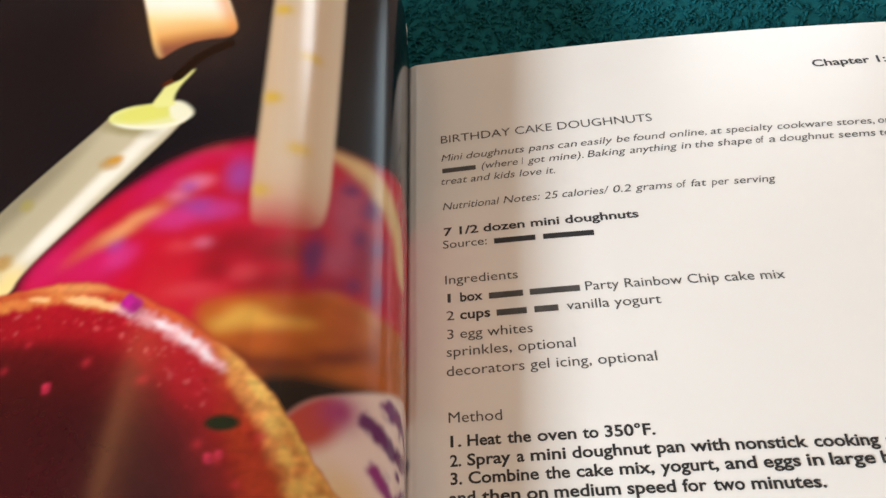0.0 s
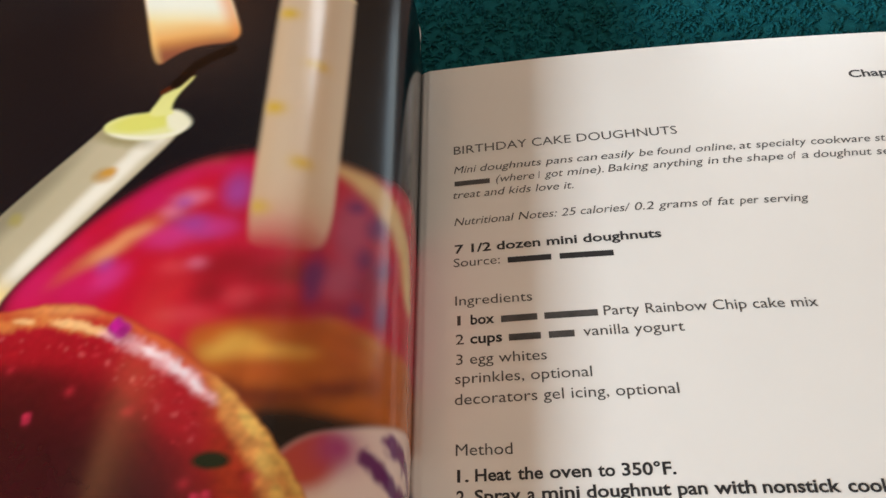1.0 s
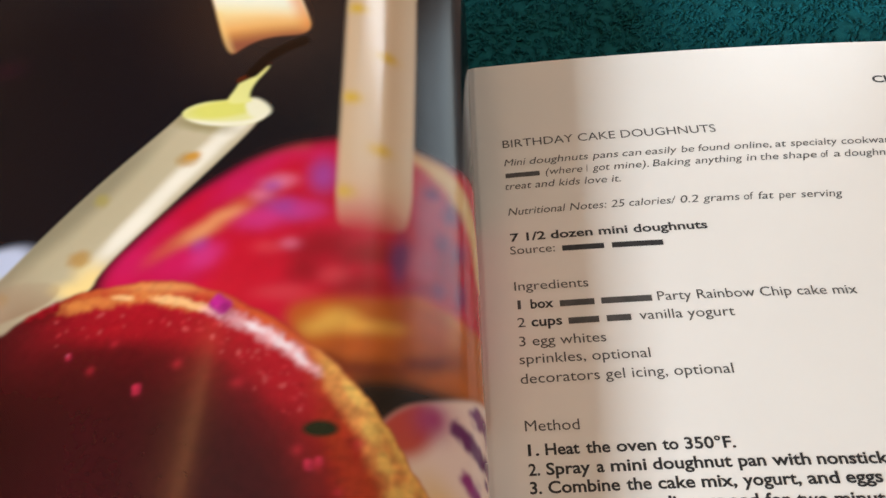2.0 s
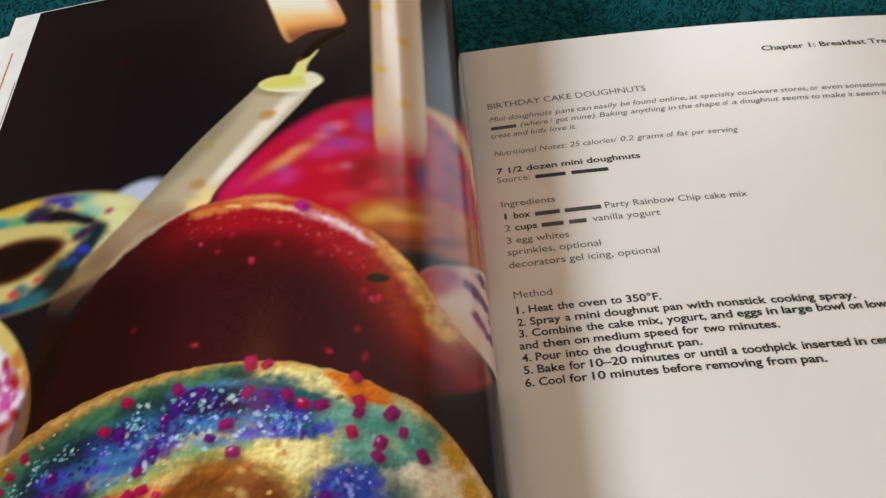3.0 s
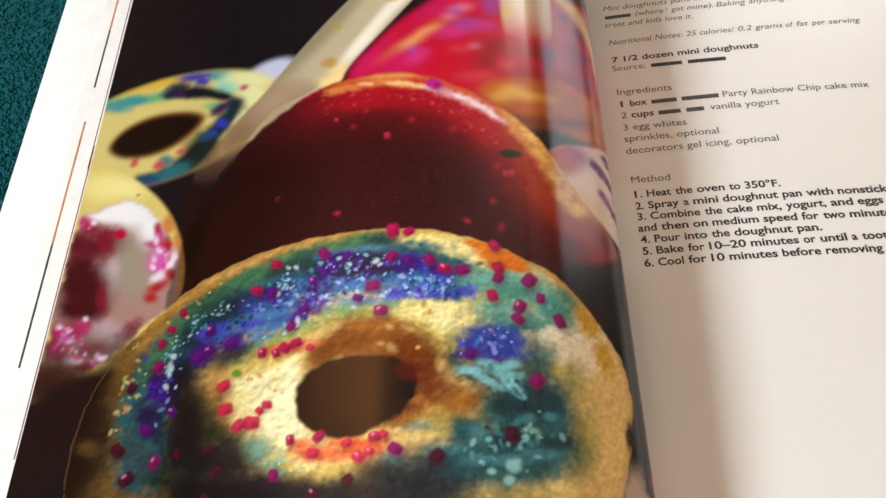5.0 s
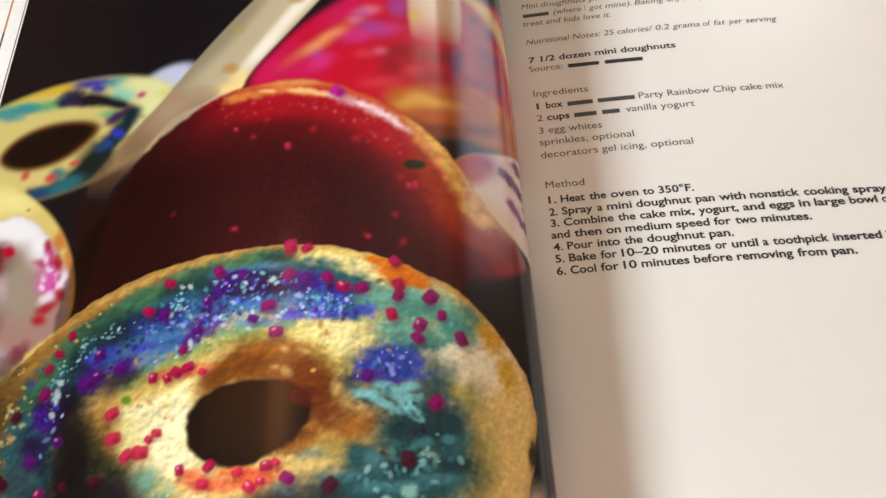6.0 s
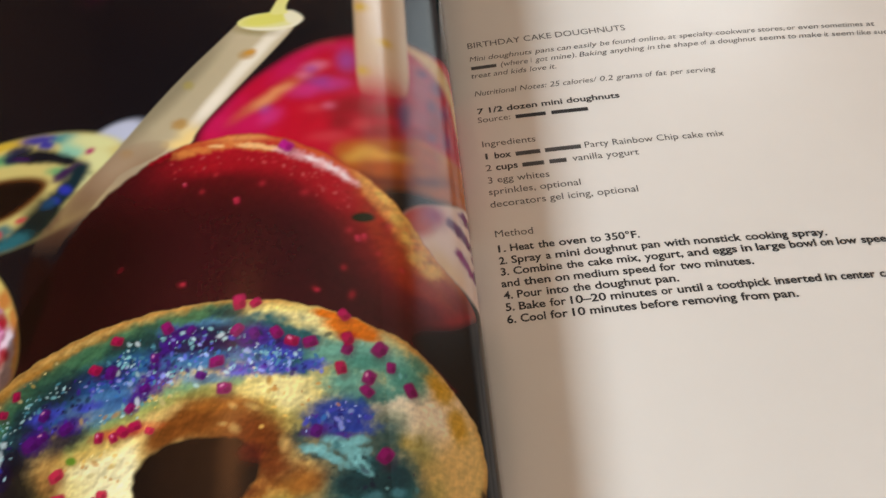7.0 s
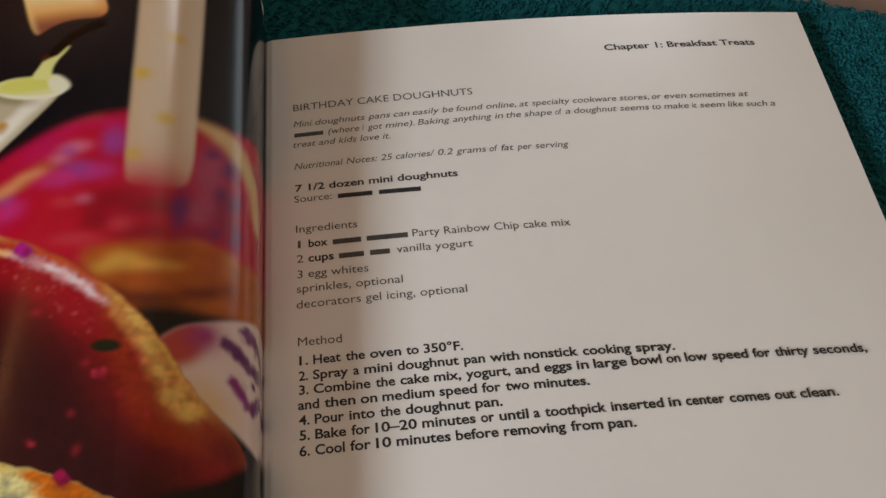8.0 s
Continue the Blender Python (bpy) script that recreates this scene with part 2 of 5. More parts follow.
                cover = step(1.2 - k + 0.25 * (self.fine[part] - 0.5), 0.4) * mask[part] * strength
                self.rgb[part] += (np.clip(base * gain, 0, 1) - self.rgb[part]) * cover[..., None]
            if rng.rand() < 0.2:
                self.dab(mask, tint(250, 190, 222), 0.6, 0.8, 0.1, cx - 0.3 * r, cy + 0.4 * r, 0.3 * r, 0.18 * r, turn)

    def shape(self, points, soft=1.0, rough=0.0, seed=0):
        """Mask of a rounded outline through the points; soft in millimetres."""
        far = outline_distance(self.q, self.y, rounded(points))
        if rough:
            far = far + rough * (self.noise(3.0, seed) - 0.5)
        return step(far + soft / 2, soft)

    def stroke(self, points, width, soft=1.0, rough=0.0, seed=0):
        far = line_distance(self.q, self.y, rounded(points, False))
        if rough:
            far = far + rough * (self.noise(2.5, seed) - 0.5)
        return step(width / 2 + soft / 2 - far, soft)

    def blur(self, size):
        """Softens all that is printed so far, as a lens out of focus does."""
        n = max(1, int(2.5 * size / 0.36))
        kernel = np.exp(-0.5 * (np.arange(-n, n + 1) * 0.36 / size) ** 2)
        kernel /= kernel.sum()
        for axis in (0, 1):
            wide = np.pad(self.rgb, [(n, n) if k == axis else (0, 0) for k in range(3)], mode="edge")
            length = self.rgb.shape[axis]
            self.rgb = sum(w * (wide[k:k + length] if axis == 0 else wide[:, k:k + length]) for k, w in enumerate(kernel))

    def shade(self, factor):
        self.rgb *= factor[..., None]

    def noise(self, size, seed=0, octaves=2):
        """Smooth value noise from 0 to 1 with lumps of about that many millimetres."""
        total, weight = 0.0, 0.0
        for n in range(octaves):
            rng = np.random.RandomState(1000 + 17 * seed + n)
            table = rng.rand(64, 64)
            a = 0.65 + 1.1 * n + 0.37 * seed
            u = (self.q * math.cos(a) + self.y * math.sin(a)) / size * 2**n
            v = (self.y * math.cos(a) - self.q * math.sin(a)) / size * 2**n
            i, j = np.floor(u).astype(int), np.floor(v).astype(int)
            f, g = u - i, v - j
            f, g = f * f * (3 - 2 * f), g * g * (3 - 2 * g)
            a, b = table[i % 64, j % 64], table[(i + 1) % 64, j % 64]
            c, d = table[i % 64, (j + 1) % 64], table[(i + 1) % 64, (j + 1) % 64]
            total = total + ((a * (1 - f) + b * f) * (1 - g) + (c * (1 - f) + d * f) * g) * 0.5**n
            weight += 0.5**n
        return total / weight


def step(a, width):
    t = np.clip(a / max(width, 1e-6), 0, 1)
    return t * t * (3 - 2 * t)


def rounded(points, closed=True, rounds=3):
    """Cuts the corners of an outline (Chaikin)."""
    p = np.array(points, float)
    for _ in range(rounds):
        if closed:
            n = np.roll(p, -1, 0)
            p = np.stack([0.75 * p + 0.25 * n, 0.25 * p + 0.75 * n], 1).reshape(-1, 2)
        else:
            inner = np.stack([0.75 * p[:-1] + 0.25 * p[1:], 0.25 * p[:-1] + 0.75 * p[1:]], 1).reshape(-1, 2)
            p = np.concatenate([p[:1], inner, p[-1:]])
    return p


def line_distance(q, y, p):
    best = np.full(q.shape, 1e9)
    for (ax, ay), (bx, by) in zip(p[:-1], p[1:]):
        dx, dy = bx - ax, by - ay
        t = np.clip(((q - ax) * dx + (y - ay) * dy) / (dx * dx + dy * dy + 1e-9), 0, 1)
        np.minimum(best, (q - ax - t * dx) ** 2 + (y - ay - t * dy) ** 2, out=best)
    return np.sqrt(best)


def outline_distance(q, y, p):
    """Distance to a closed outline, positive inside."""
    closed = np.concatenate([p, p[:1]])
    inside = np.zeros(q.shape, bool)
    for (ax, ay), (bx, by) in zip(closed[:-1], closed[1:]):
        if ay != by:
            inside ^= ((ay > y) != (by > y)) & (q < (bx - ax) * (y - ay) / (by - ay) + ax)
    return np.where(inside, 1, -1) * line_distance(q, y, closed)


def paint_photo(q, y):
    """Three iced doughnuts, two birthday candles and a flame before a dark ground."""
    p = Print(q, y, tint(23, 24, 32))
    p.lay(0.35 * p.blob(-110, 34, 120, 14, 4, 1.2), tint(46, 46, 52))
    p.lay(0.5 * p.blob(-85, 0, 26, 22, 0, 1.0), tint(58, 52, 52))
    p.lay(0.35 * p.blob(-165, 0, 6, 4, 0, 1.4), tint(75, 25, 50))
    # pink doughnut behind the tall candle
    pink = p.shape([(-125, -80), (-106, -58), (-94, -48), (-81, -41), (-66, -38), (-48, -36.5), (-33, -36), (-18, -33), (2, -36), (2, -104), (-40, -101), (-62, -106), (-100, -100)], 3.5)
    p.lay(pink, tint(198, 30, 66))
    # colours of its icing, then the cream streaks and the violet flecks
    p.lay(0.8 * pink * p.stroke([(-119.8, -59.7), (-109.4, -51.0), (-98.5, -44.9), (-87.2, -42.0), (-75.9, -39.9)], 3, 3, 1, 40), tint(196, 104, 76))
    p.dabs(pink, (208, 40, 106), 0.9, 1.1, 0.3, [(-93.0, -51.9, 12.6, 3.9, 17), (-78.8, -44.0, 12.9, 3.0, 4), (-114.9, -71.4, 6.9, 5.9, 73), (-102.1, -73.1, 7.5, 6.8, 3), (-108.2, -60.6, 7.8, 3.0, 40)])
    p.dabs(pink, (204, 28, 58), 0.9, 1.0, 0.3, [(-77.1, -49.5, 6.4, 5.4, 170), (-103.9, -57.1, 9.3, 2.6, 30), (-82.3, -72.8, 13.5, 7.5, 176), (-70.2, -80.1, 11.7, 5.4, 3), (-84.8, -82.2, 11.7, 4.6, 177)])
    p.dabs(pink, (150, 24, 42), 0.8, 1.1, 0.3, [(-70.5, -69.6, 6.7, 3.3, 16), (-58.1, -70.5, 10.1, 2.9, 15), (-73.3, -76.6, 3.8, 2.9, 2), (-61.4, -79.5, 7.7, 2.5, 9)])
    p.dabs(pink, (232, 168, 116), 0.9, 0.9, 0.3, [(-99.0, -65.3, 6.1, 1.9, 26), (-92.3, -60.3, 5.2, 1.7, 23)])
    p.dabs(pink, (206, 104, 72), 0.7, 1.1, 0.3, [(-105.7, -69.1, 5.2, 1.6, 39), (-86.3, -56.2, 4.7, 1.7, 9)])
    p.dabs(pink, (228, 138, 168), 0.9, 0.9, 0.3, [(-81.5, -51.6, 3.8, 2.1, 9), (-85.5, -55.1, 2.2, 1.2, 173), (-77.2, -69.4, 2.1, 1.1, 179)])
    p.dabs(pink, (166, 82, 166), 0.85, 1.0, 0.3, [(-78.7, -59.4, 5.7, 2.8, 170), (-70.8, -49.5, 5.0, 3.2, 91), (-97.9, -68.8, 2.1, 1.6, 38), (-82.6, -52.7, 1.9, 1.4, 168)])
    p.dabs(pink, (214, 70, 146), 0.8, 1.0, 0.3, [(-84.7, -62.4, 5.5, 2.8, 2), (-96.0, -72.0, 3.9, 2.8, 37), (-73.6, -59.7, 3.7, 2.4, 0)])
    p.dabs(pink, (220, 84, 96), 0.7, 1.1, 0.3, [(-67.1, -77.5, 3.0, 2.2, 9), (-77.5, -82.2, 5.8, 1.8, 0), (-82.4, -70.2, 3.0, 1.5, 176)])
    p.dabs(pink, (190, 96, 130), 0.9, 1.0, 0.25, [(-42.6, -53.6, 10.9, 5.3, 78), (-45.3, -68.8, 6.3, 4.0, 49)])
    p.dabs(pink, (108, 50, 122), 0.85, 0.9, 0.35, [(-51.7, -70.2, 6.6, 2.4, 84), (-35.3, -48.7, 6.2, 2.5, 64), (-34.3, -61.8, 3.3, 1.9, 64), (-34.1, -73.7, 4.0, 1.6, 79), (-42.2, -47.2, 2.8, 1.5, 35), (-39.2, -60.6, 3.1, 1.8, 71), (-40.8, -74.6, 2.5, 1.7, 62)])
    p.dabs(pink, (140, 44, 92), 0.6, 1.1, 0.3, [(-37.6, -65.9, 8.2, 3.7, 80), (-45.6, -76.3, 6.3, 2.1, 24)])
    p.lay(1 * pink * p.stroke([(-46.9, -36.1), (-38.9, -38.5), (-32.8, -44.3), (-25.3, -53.0), (-23.0, -63.8)], 7, 4, 1.5, 41), tint(230, 202, 152))
    # its baked underside
    under = p.shape([(-78, -86), (-66, -83), (-54, -82), (-44, -78), (-30, -82), (-14, -80), (2, -78), (2, -104), (-38, -101), (-58, -107), (-72, -97)], 3.5)
    p.lay(under, tint(190, 108, 42))
    p.dabs(under, (232, 182, 92), 0.95, 1.0, 0.25, [(-66.2, -88.3, 5.2, 2.2, 7), (-70.0, -90.6, 3.4, 2.0, 3), (-46.6, -77.2, 6.8, 2.4, 11), (-58.4, -89.5, 7.9, 1.5, 12), (-36.8, -82.5, 5.0, 2.5, 78)])
    p.dabs(under, (190, 100, 46), 0.85, 1.1, 0.25, [(-61.4, -94.1, 10.4, 2.6, 7), (-40.5, -85.4, 8.1, 4.9, 31), (-73.0, -87.4, 3.4, 2.1, 2), (-49.8, -83.3, 8.0, 2.3, 22)])
    p.dabs(under, (112, 44, 30), 0.9, 1.1, 0.25, [(-61.6, -99.9, 11.6, 1.9, 7), (-68.6, -98.2, 5.5, 2.0, 171), (-44.9, -94.7, 9.7, 1.9, 19)])
    p.dabs(under, (96, 34, 104), 0.85, 0.8, 0.25, [(-34.3, -74.3, 3.6, 1.6, 78), (-42.8, -74.9, 2.0, 1.3, 41), (-2.1, -66.7, 10.8, 1.8, 33)])
    p.emboss(under, 5.0, 241, 0.22)
    p.emboss(pink, 7.0, 243, 0.10)
    p.lay(p.shape([(-66, -104), (-56, -101), (-38, -100), (2, -101), (2, -112), (-30, -105), (-46, -108), (-58, -114)], 3), tint(24, 15, 16))

    p.blur(0.9)
    p.lay(p.blob(-147.5, -69.5, 9, 5, 20, 0.7), tint(205, 212, 235))

    # ring doughnut at the back, with teal icing
    ring = p.blob(-186, -88.5, 45, 23.0, 9, 0.12)
    p.lay(ring, tint(224, 210, 140))
    p.dabs(ring, (224, 192, 72), 0.95, 0.9, 0.2, [(-195.1, -66.4, 12.9, 2.7, 176), (-183.5, -65.9, 7.2, 1.9, 177), (-205.8, -66.7, 7.1, 2.2, 165)])
    p.dabs(ring, (112, 182, 128), 0.9, 0.9, 0.25, [(-196.1, -72.8, 13.1, 2.3, 173), (-184.4, -72.8, 6.2, 2.1, 178), (-165.6, -81.9, 4.3, 1.9, 165)])
    p.dabs(ring, (62, 158, 166), 0.9, 0.8, 0.25, [(-203.7, -74.3, 6.3, 3.0, 167), (-197.0, -73.1, 5.3, 2.0, 170), (-166.0, -67.9, 5.5, 2.5, 170)])
    p.dabs(ring, (162, 218, 194), 1, 0.8, 0.25, [(-162.2, -73.1, 5.0, 3.6, 144), (-165.1, -75.2, 3.1, 1.9, 157)])
    p.dabs(ring, (234, 236, 180), 1, 0.9, 0.2, [(-154.4, -71.1, 9.2, 3.4, 167), (-153.1, -79.3, 6.3, 4.8, 112), (-157.2, -85.7, 6.2, 3.7, 121)])
    p.dabs(ring, (64, 60, 172), 0.95, 0.8, 0.25, [(-176.0, -66.1, 6.4, 2.3, 171), (-172.4, -69.4, 3.1, 1.7, 159)])
    p.dabs(ring, (34, 40, 84), 0.95, 0.8, 0.25, [(-181.7, -70.8, 4.7, 3.0, 7), (-183.9, -73.4, 3.2, 1.7, 160)])
    p.dabs(ring, (18, 28, 42), 1, 0.7, 0.2, [(-172.1, -74.3, 9.4, 2.6, 162), (-164.1, -77.8, 5.4, 1.8, 158), (-177.9, -74.6, 5.3, 1.7, 166)])
    p.dabs(ring, (74, 40, 96), 0.95, 0.7, 0.3, [(-161.1, -81.9, 4.9, 2.1, 14), (-164.4, -83.9, 3.3, 2.1, 29), (-180.0, -74.0, 3.1, 1.0, 166)])
    p.lay(1 * ring * p.stroke([(-158.6, -83.0), (-161.9, -90.9), (-166.5, -97.6), (-171.5, -104.0), (-180.5, -109.5), (-188.2, -110.1)], 7.0, 3.5, 2.5, 5), tint(26, 56, 66))
    p.dabs(ring, (28, 44, 42), 0.95, 0.9, 0.2, [(-169.5, -101.4, 7.4, 4.8, 114), (-173.2, -106.3, 4.8, 4.0, 151), (-166.6, -97.0, 6.2, 2.9, 121)])
    p.dabs(ring, (60, 72, 196), 0.95, 0.7, 0.2, [(-162.3, -90.0, 2.4, 1.7, 146), (-165.1, -93.8, 1.8, 1.3, 145)])
    p.dabs(ring, (52, 122, 134), 0.9, 0.8, 0.3, [(-175.9, -107.2, 5.1, 2.7, 11), (-181.5, -109.0, 5.1, 2.1, 178), (-180.6, -102.6, 2.8, 2.3, 158)])
    p.dabs(ring, (40, 84, 124), 0.9, 0.8, 0.3, [(-185.4, -109.5, 3.9, 2.1, 175), (-166.9, -94.7, 2.5, 2.1, 26)])
    p.dabs(ring, (212, 80, 92), 0.95, 0.6, 0.2, [(-191.8, -101.4, 1.8, 1.5, 87), (-182.7, -104.0, 1.9, 1.7, 163), (-175.6, -99.4, 1.9, 1.0, 10)])
    p.dabs(ring, (192, 40, 122), 0.95, 0.6, 0.2, [(-182.7, -112.8, 3.0, 1.1, 173), (-156.3, -75.2, 1.5, 1.3, 2)])
    p.lay(ring * p.shape([(-204.2, -93.2), (-199.9, -86.2), (-192.3, -82.2), (-182.7, -81.0), (-171.5, -82.8), (-167.7, -86.8), (-173.0, -93.5), (-179.9, -98.5), (-189.0, -100.2), (-198.5, -98.5)], 3.0), tint(120, 72, 36))
    p.lay(ring * p.shape([(-202.8, -93.5), (-198.7, -87.1), (-191.4, -83.6), (-182.4, -82.5), (-172.7, -84.2), (-169.9, -87.4), (-174.8, -92.9), (-181.2, -97.3), (-189.9, -99.1), (-198.2, -97.6)], 3.0), tint(27, 18, 16))

    p.blur(0.45)

    # leaning candle
    candle = p.shape([(-109, -25), (-111, -28), (-127, -47), (-140, -65.5), (-154, -88), (-176, -120), (-164, -126), (-146, -92), (-122, -80), (-121, -73), (-103, -51), (-89, -33), (-88, -29), (-97, -24)], 0.9)
    along = (-(q + 100) * 0.62 - (y + 28) * 0.78) / 100
    candle *= step(1.02 - along, 0.42)
    p.lay(candle, tint(208, 196, 168))
    p.dabs(candle, (196, 184, 156), 0.9, 1.2, 0.1, [(-121.2, -50.4, 20.5, 12.7, 64), (-134.9, -66.7, 17.3, 10.3, 61), (-148.7, -83.6, 16.0, 10.0, 61)])
    p.dabs(candle, (150, 142, 118), 0.8, 1.2, 0.1, [(-126.2, -49.5, 21.8, 3.5, 55), (-142.8, -67.6, 18.5, 3.8, 56), (-156.5, -90.0, 13.9, 5.2, 56)])
    p.dabs(candle, (172, 150, 128), 0.85, 1.2, 0.1, [(-147.8, -87.4, 12.8, 7.9, 60), (-156.9, -99.9, 11.0, 9.4, 78)])
    p.dabs(candle, (248, 242, 228), 0.95, 1.0, 0.05, [(-103.6, -44.3, 19.0, 2.6, 53), (-116.1, -62.4, 11.2, 2.5, 54), (-94.5, -32.1, 5.2, 2.8, 45)])
    p.dabs(candle, (252, 226, 160), 0.9, 1.2, 0.1, [(-122.1, -76.1, 5.3, 3.8, 120), (-125.5, -78.4, 4.9, 2.2, 168)])
    p.dabs(candle, (150, 140, 92), 0.7, 1.1, 0.1, [(-103.3, -30.0, 8.3, 2.2, 159)])
    p.dabs(candle, (178, 164, 92), 0.7, 0.9, 0.2, [(-125.0, -52.2, 2.1, 1.7, 127)])
    p.dabs(candle, (190, 144, 64), 0.7, 0.8, 0.2, [(-104.8, -41.7, 2.9, 2.3, 2), (-126.7, -69.4, 2.7, 2.2, 168), (-143.4, -79.3, 2.3, 1.8, 155)])
    p.dabs(candle, (216, 158, 40), 0.7, 0.8, 0.2, [(-103.9, -40.8, 2.0, 1.4, 6)])
    stub = p.shape([(-144.1, -74.3), (-150.8, -82.2), (-156.0, -88.3), (-160.1, -94.7), (-164.1, -100.8), (-168.7, -107.8), (-169.9, -115.4), (-161.9, -118.0), (-159.9, -109.8), (-155.1, -103.4), (-151.1, -97.3), (-147.1, -90.3), (-143.7, -85.7), (-131.4, -81.9), (-128.0, -75.2)], 1.2, 0.6, 44)
    stub *= step(y + 119, 34) * step(-y - 70, 18)
    p.lay(0.9 * stub, tint(158, 128, 104))
    p.dabs(stub, (118, 84, 64), 0.9, 1.2, 0.1, [(-158.1, -102.8, 9.3, 6.1, 58), (-162.9, -109.8, 7.4, 6.0, 68)])
    p.dabs(stub, (80, 50, 38), 0.9, 1.2, 0.1, [(-165.4, -112.8, 6.2, 5.1, 67), (-161.1, -109.3, 3.7, 3.2, 77)])
    p.dabs(stub, (192, 170, 144), 0.8, 1.2, 0.1, [(-144.1, -80.7, 9.8, 4.9, 54)])
    p.lay(0.7 * p.blob(-139, -116, 14, 6, 20, 1.0), tint(72, 34, 24))
    rim = p.shape([(-110, -24.5), (-105, -22), (-97, -22.5), (-91, -22), (-85, -28.5), (-89.5, -32.5), (-100, -31.5), (-108, -28)], 0.6)
    p.lay(rim, tint(236, 234, 172))
    p.lay(rim * p.blob(-98, -25.5, 10, 3.2, 0, 0.7), tint(230, 228, 128))
    p.lay(p.shape([(-93, -23), (-89.5, -22.5), (-85, -27), (-86, -30), (-91, -30)], 1.4), tint(246, 243, 216))
    p.lay(rim * p.stroke([(-108, -28.3), (-99, -31), (-90, -31.5), (-85.5, -28.5)], 1.6, 1.2), tint(248, 244, 222))
    p.lay(p.shape([(-98.5, -24), (-95.5, -18), (-94.5, -14.5), (-87, -10.5), (-88, -13), (-91, -17.5), (-92, -22), (-90, -24.5)], 0.7), tint(238, 236, 160))
    p.lay(p.stroke([(-95, -15.5), (-91, -13.5), (-88.5, -10)], 2.2, 1.0), tint(92, 42, 22))
    p.lay(p.stroke([(-92, -13.2), (-88, -7.8), (-84, -4.8), (-79, -2.8)], 3.6, 0.9, 0.6, 3), tint(14, 9, 9))
    # flame
    flame = p.shape([(-118, 60), (-111, 31), (-106, 15), (-99.5, -6.5), (-95, -2), (-88, 0.5), (-76, -0.5), (-80, 12), (-86, 28), (-95, 60)], 1.2)
    p.lay(0.3 * p.blob(-93, 22, 26, 34, 10, 1.0), tint(120, 84, 60))
    rise = step(y - 1 + 0.10 * (q + 90), 14)
    p.lay(flame, tint(160, 100, 76))
    p.lay(flame * step(y + 2, 9), tint(240, 176, 104))
    p.lay(flame * rise, tint(253, 232, 176))
    p.lay(flame * step(y - 8 + 0.3 * (q + 92), 10), tint(255, 250, 236))
    p.lay(flame * p.stroke([(-78, 4), (-83, 18), (-88, 34)], 4, 5) * 0.7, tint(236, 160, 96))
    p.lay(flame * p.stroke([(-106, 13), (-100, -4)], 3, 3) * 0.6, tint(255, 220, 150))

    # upright candle, out of focus
    tall = p.shape([(-67.5, 16), (-66.5, 20.5), (-60, 25), (-53, 27), (-47, 24), (-46.8, 18), (-47.8, -32), (-48.6, -58), (-52, -64), (-66, -66), (-67.5, -60), (-67.4, -16)], 2.2)
    fade = 1 - step(-49 - y, 18)
    p.lay(tall * fade, tint(226, 206, 182))
    p.lay(tall * fade * step(q + 55, 7) * 0.7, tint(240, 230, 214))
    p.lay(tall * fade * step(-61 - q, 8) * 0.55, tint(206, 172, 130))
    p.lay(tall * fade * step(-38 - y, 28) * 0.6, tint(222, 176, 150))
    p.lay(0.8 * p.stroke([(-67, 18.5), (-58, 19.5), (-50, 23), (-47.2, 22)], 1.4, 1.6), tint(250, 236, 206))
    for cx, cy in ((-64.7, 9.7), (-55.8, -7.3), (-65.2, -23.8), (-57.2, -39.8), (-66.0, -54.2)):
        p.lay(0.85 * tall * fade * p.blob(cx, cy, 3.2, 2.5, 0, 0.9), tint(222, 186, 60))

    # pale doughnut beside the gutter
    pale = p.shape([(-58, -114), (-52, -107), (-44, -103.5), (-32, -99.5), (-12, -96), (3, -96), (3, -136), (-24, -138), (-40, -128)], 2.0)
    p.lay(pale, tint(236, 216, 210))
    p.lay(pale * p.blob(-51, -110, 9, 7, 30, 0.7), tint(196, 84, 74))
    p.lay(pale * p.blob(-43, -107, 6, 5, 20, 0.8), tint(172, 74, 128))
    p.lay(0.6 * pale * p.blob(-41, -125, 9, 5, -40, 0.8), tint(226, 190, 110))
    p.lay(pale * p.stroke([(-36, -108), (-26, -114), (-18, -112)], 4.0, 2.2, 2, 17), tint(112, 48, 108))
    p.lay(pale * p.stroke([(-30, -103), (-16, -106), (-10, -114)], 4.2, 2.2, 2, 18), tint(124, 54, 118))
    p.lay(pale * p.stroke([(-26, -124), (-18, -119), (-10, -122)], 4.0, 2.2, 2, 19), tint(124, 50, 122))
    p.lay(pale * p.stroke([(-34, -118), (-29, -124)], 3.4, 2, 2, 20), tint(150, 60, 130))
    p.lay(pale * step(p.noise(7, 41) - 0.60, 0.1) * p.blob(-14, -112, 16, 16, 0, 0.5), tint(108, 44, 112))

    # dark red glazed doughnut
    red = p.shape([(-172, -140), (-160, -117), (-155, -103), (-144, -91), (-129, -80), (-117, -78), (-106, -77.5), (-98, -79), (-90, -83), (-80, -88), (-68, -97), (-60, -105), (-52, -114), (-45, -124), (-36, -131), (-29, -138), (-28, -152), (-40, -172), (-170, -176)], 1.3, 1.2, 21)
    edge = outline_distance(q, y, rounded([(-172, -160), (-160, -117), (-155, -103), (-144, -91), (-129, -80), (-117, -78), (-106, -77.5), (-98, -79), (-90, -83), (-80, -88), (-68, -97), (-60, -105), (-52, -114), (-45, -124), (-36, -131), (-29, -138), (-28, -190), (-170, -190)]))
    p.lay(red, tint(70, 22, 28))
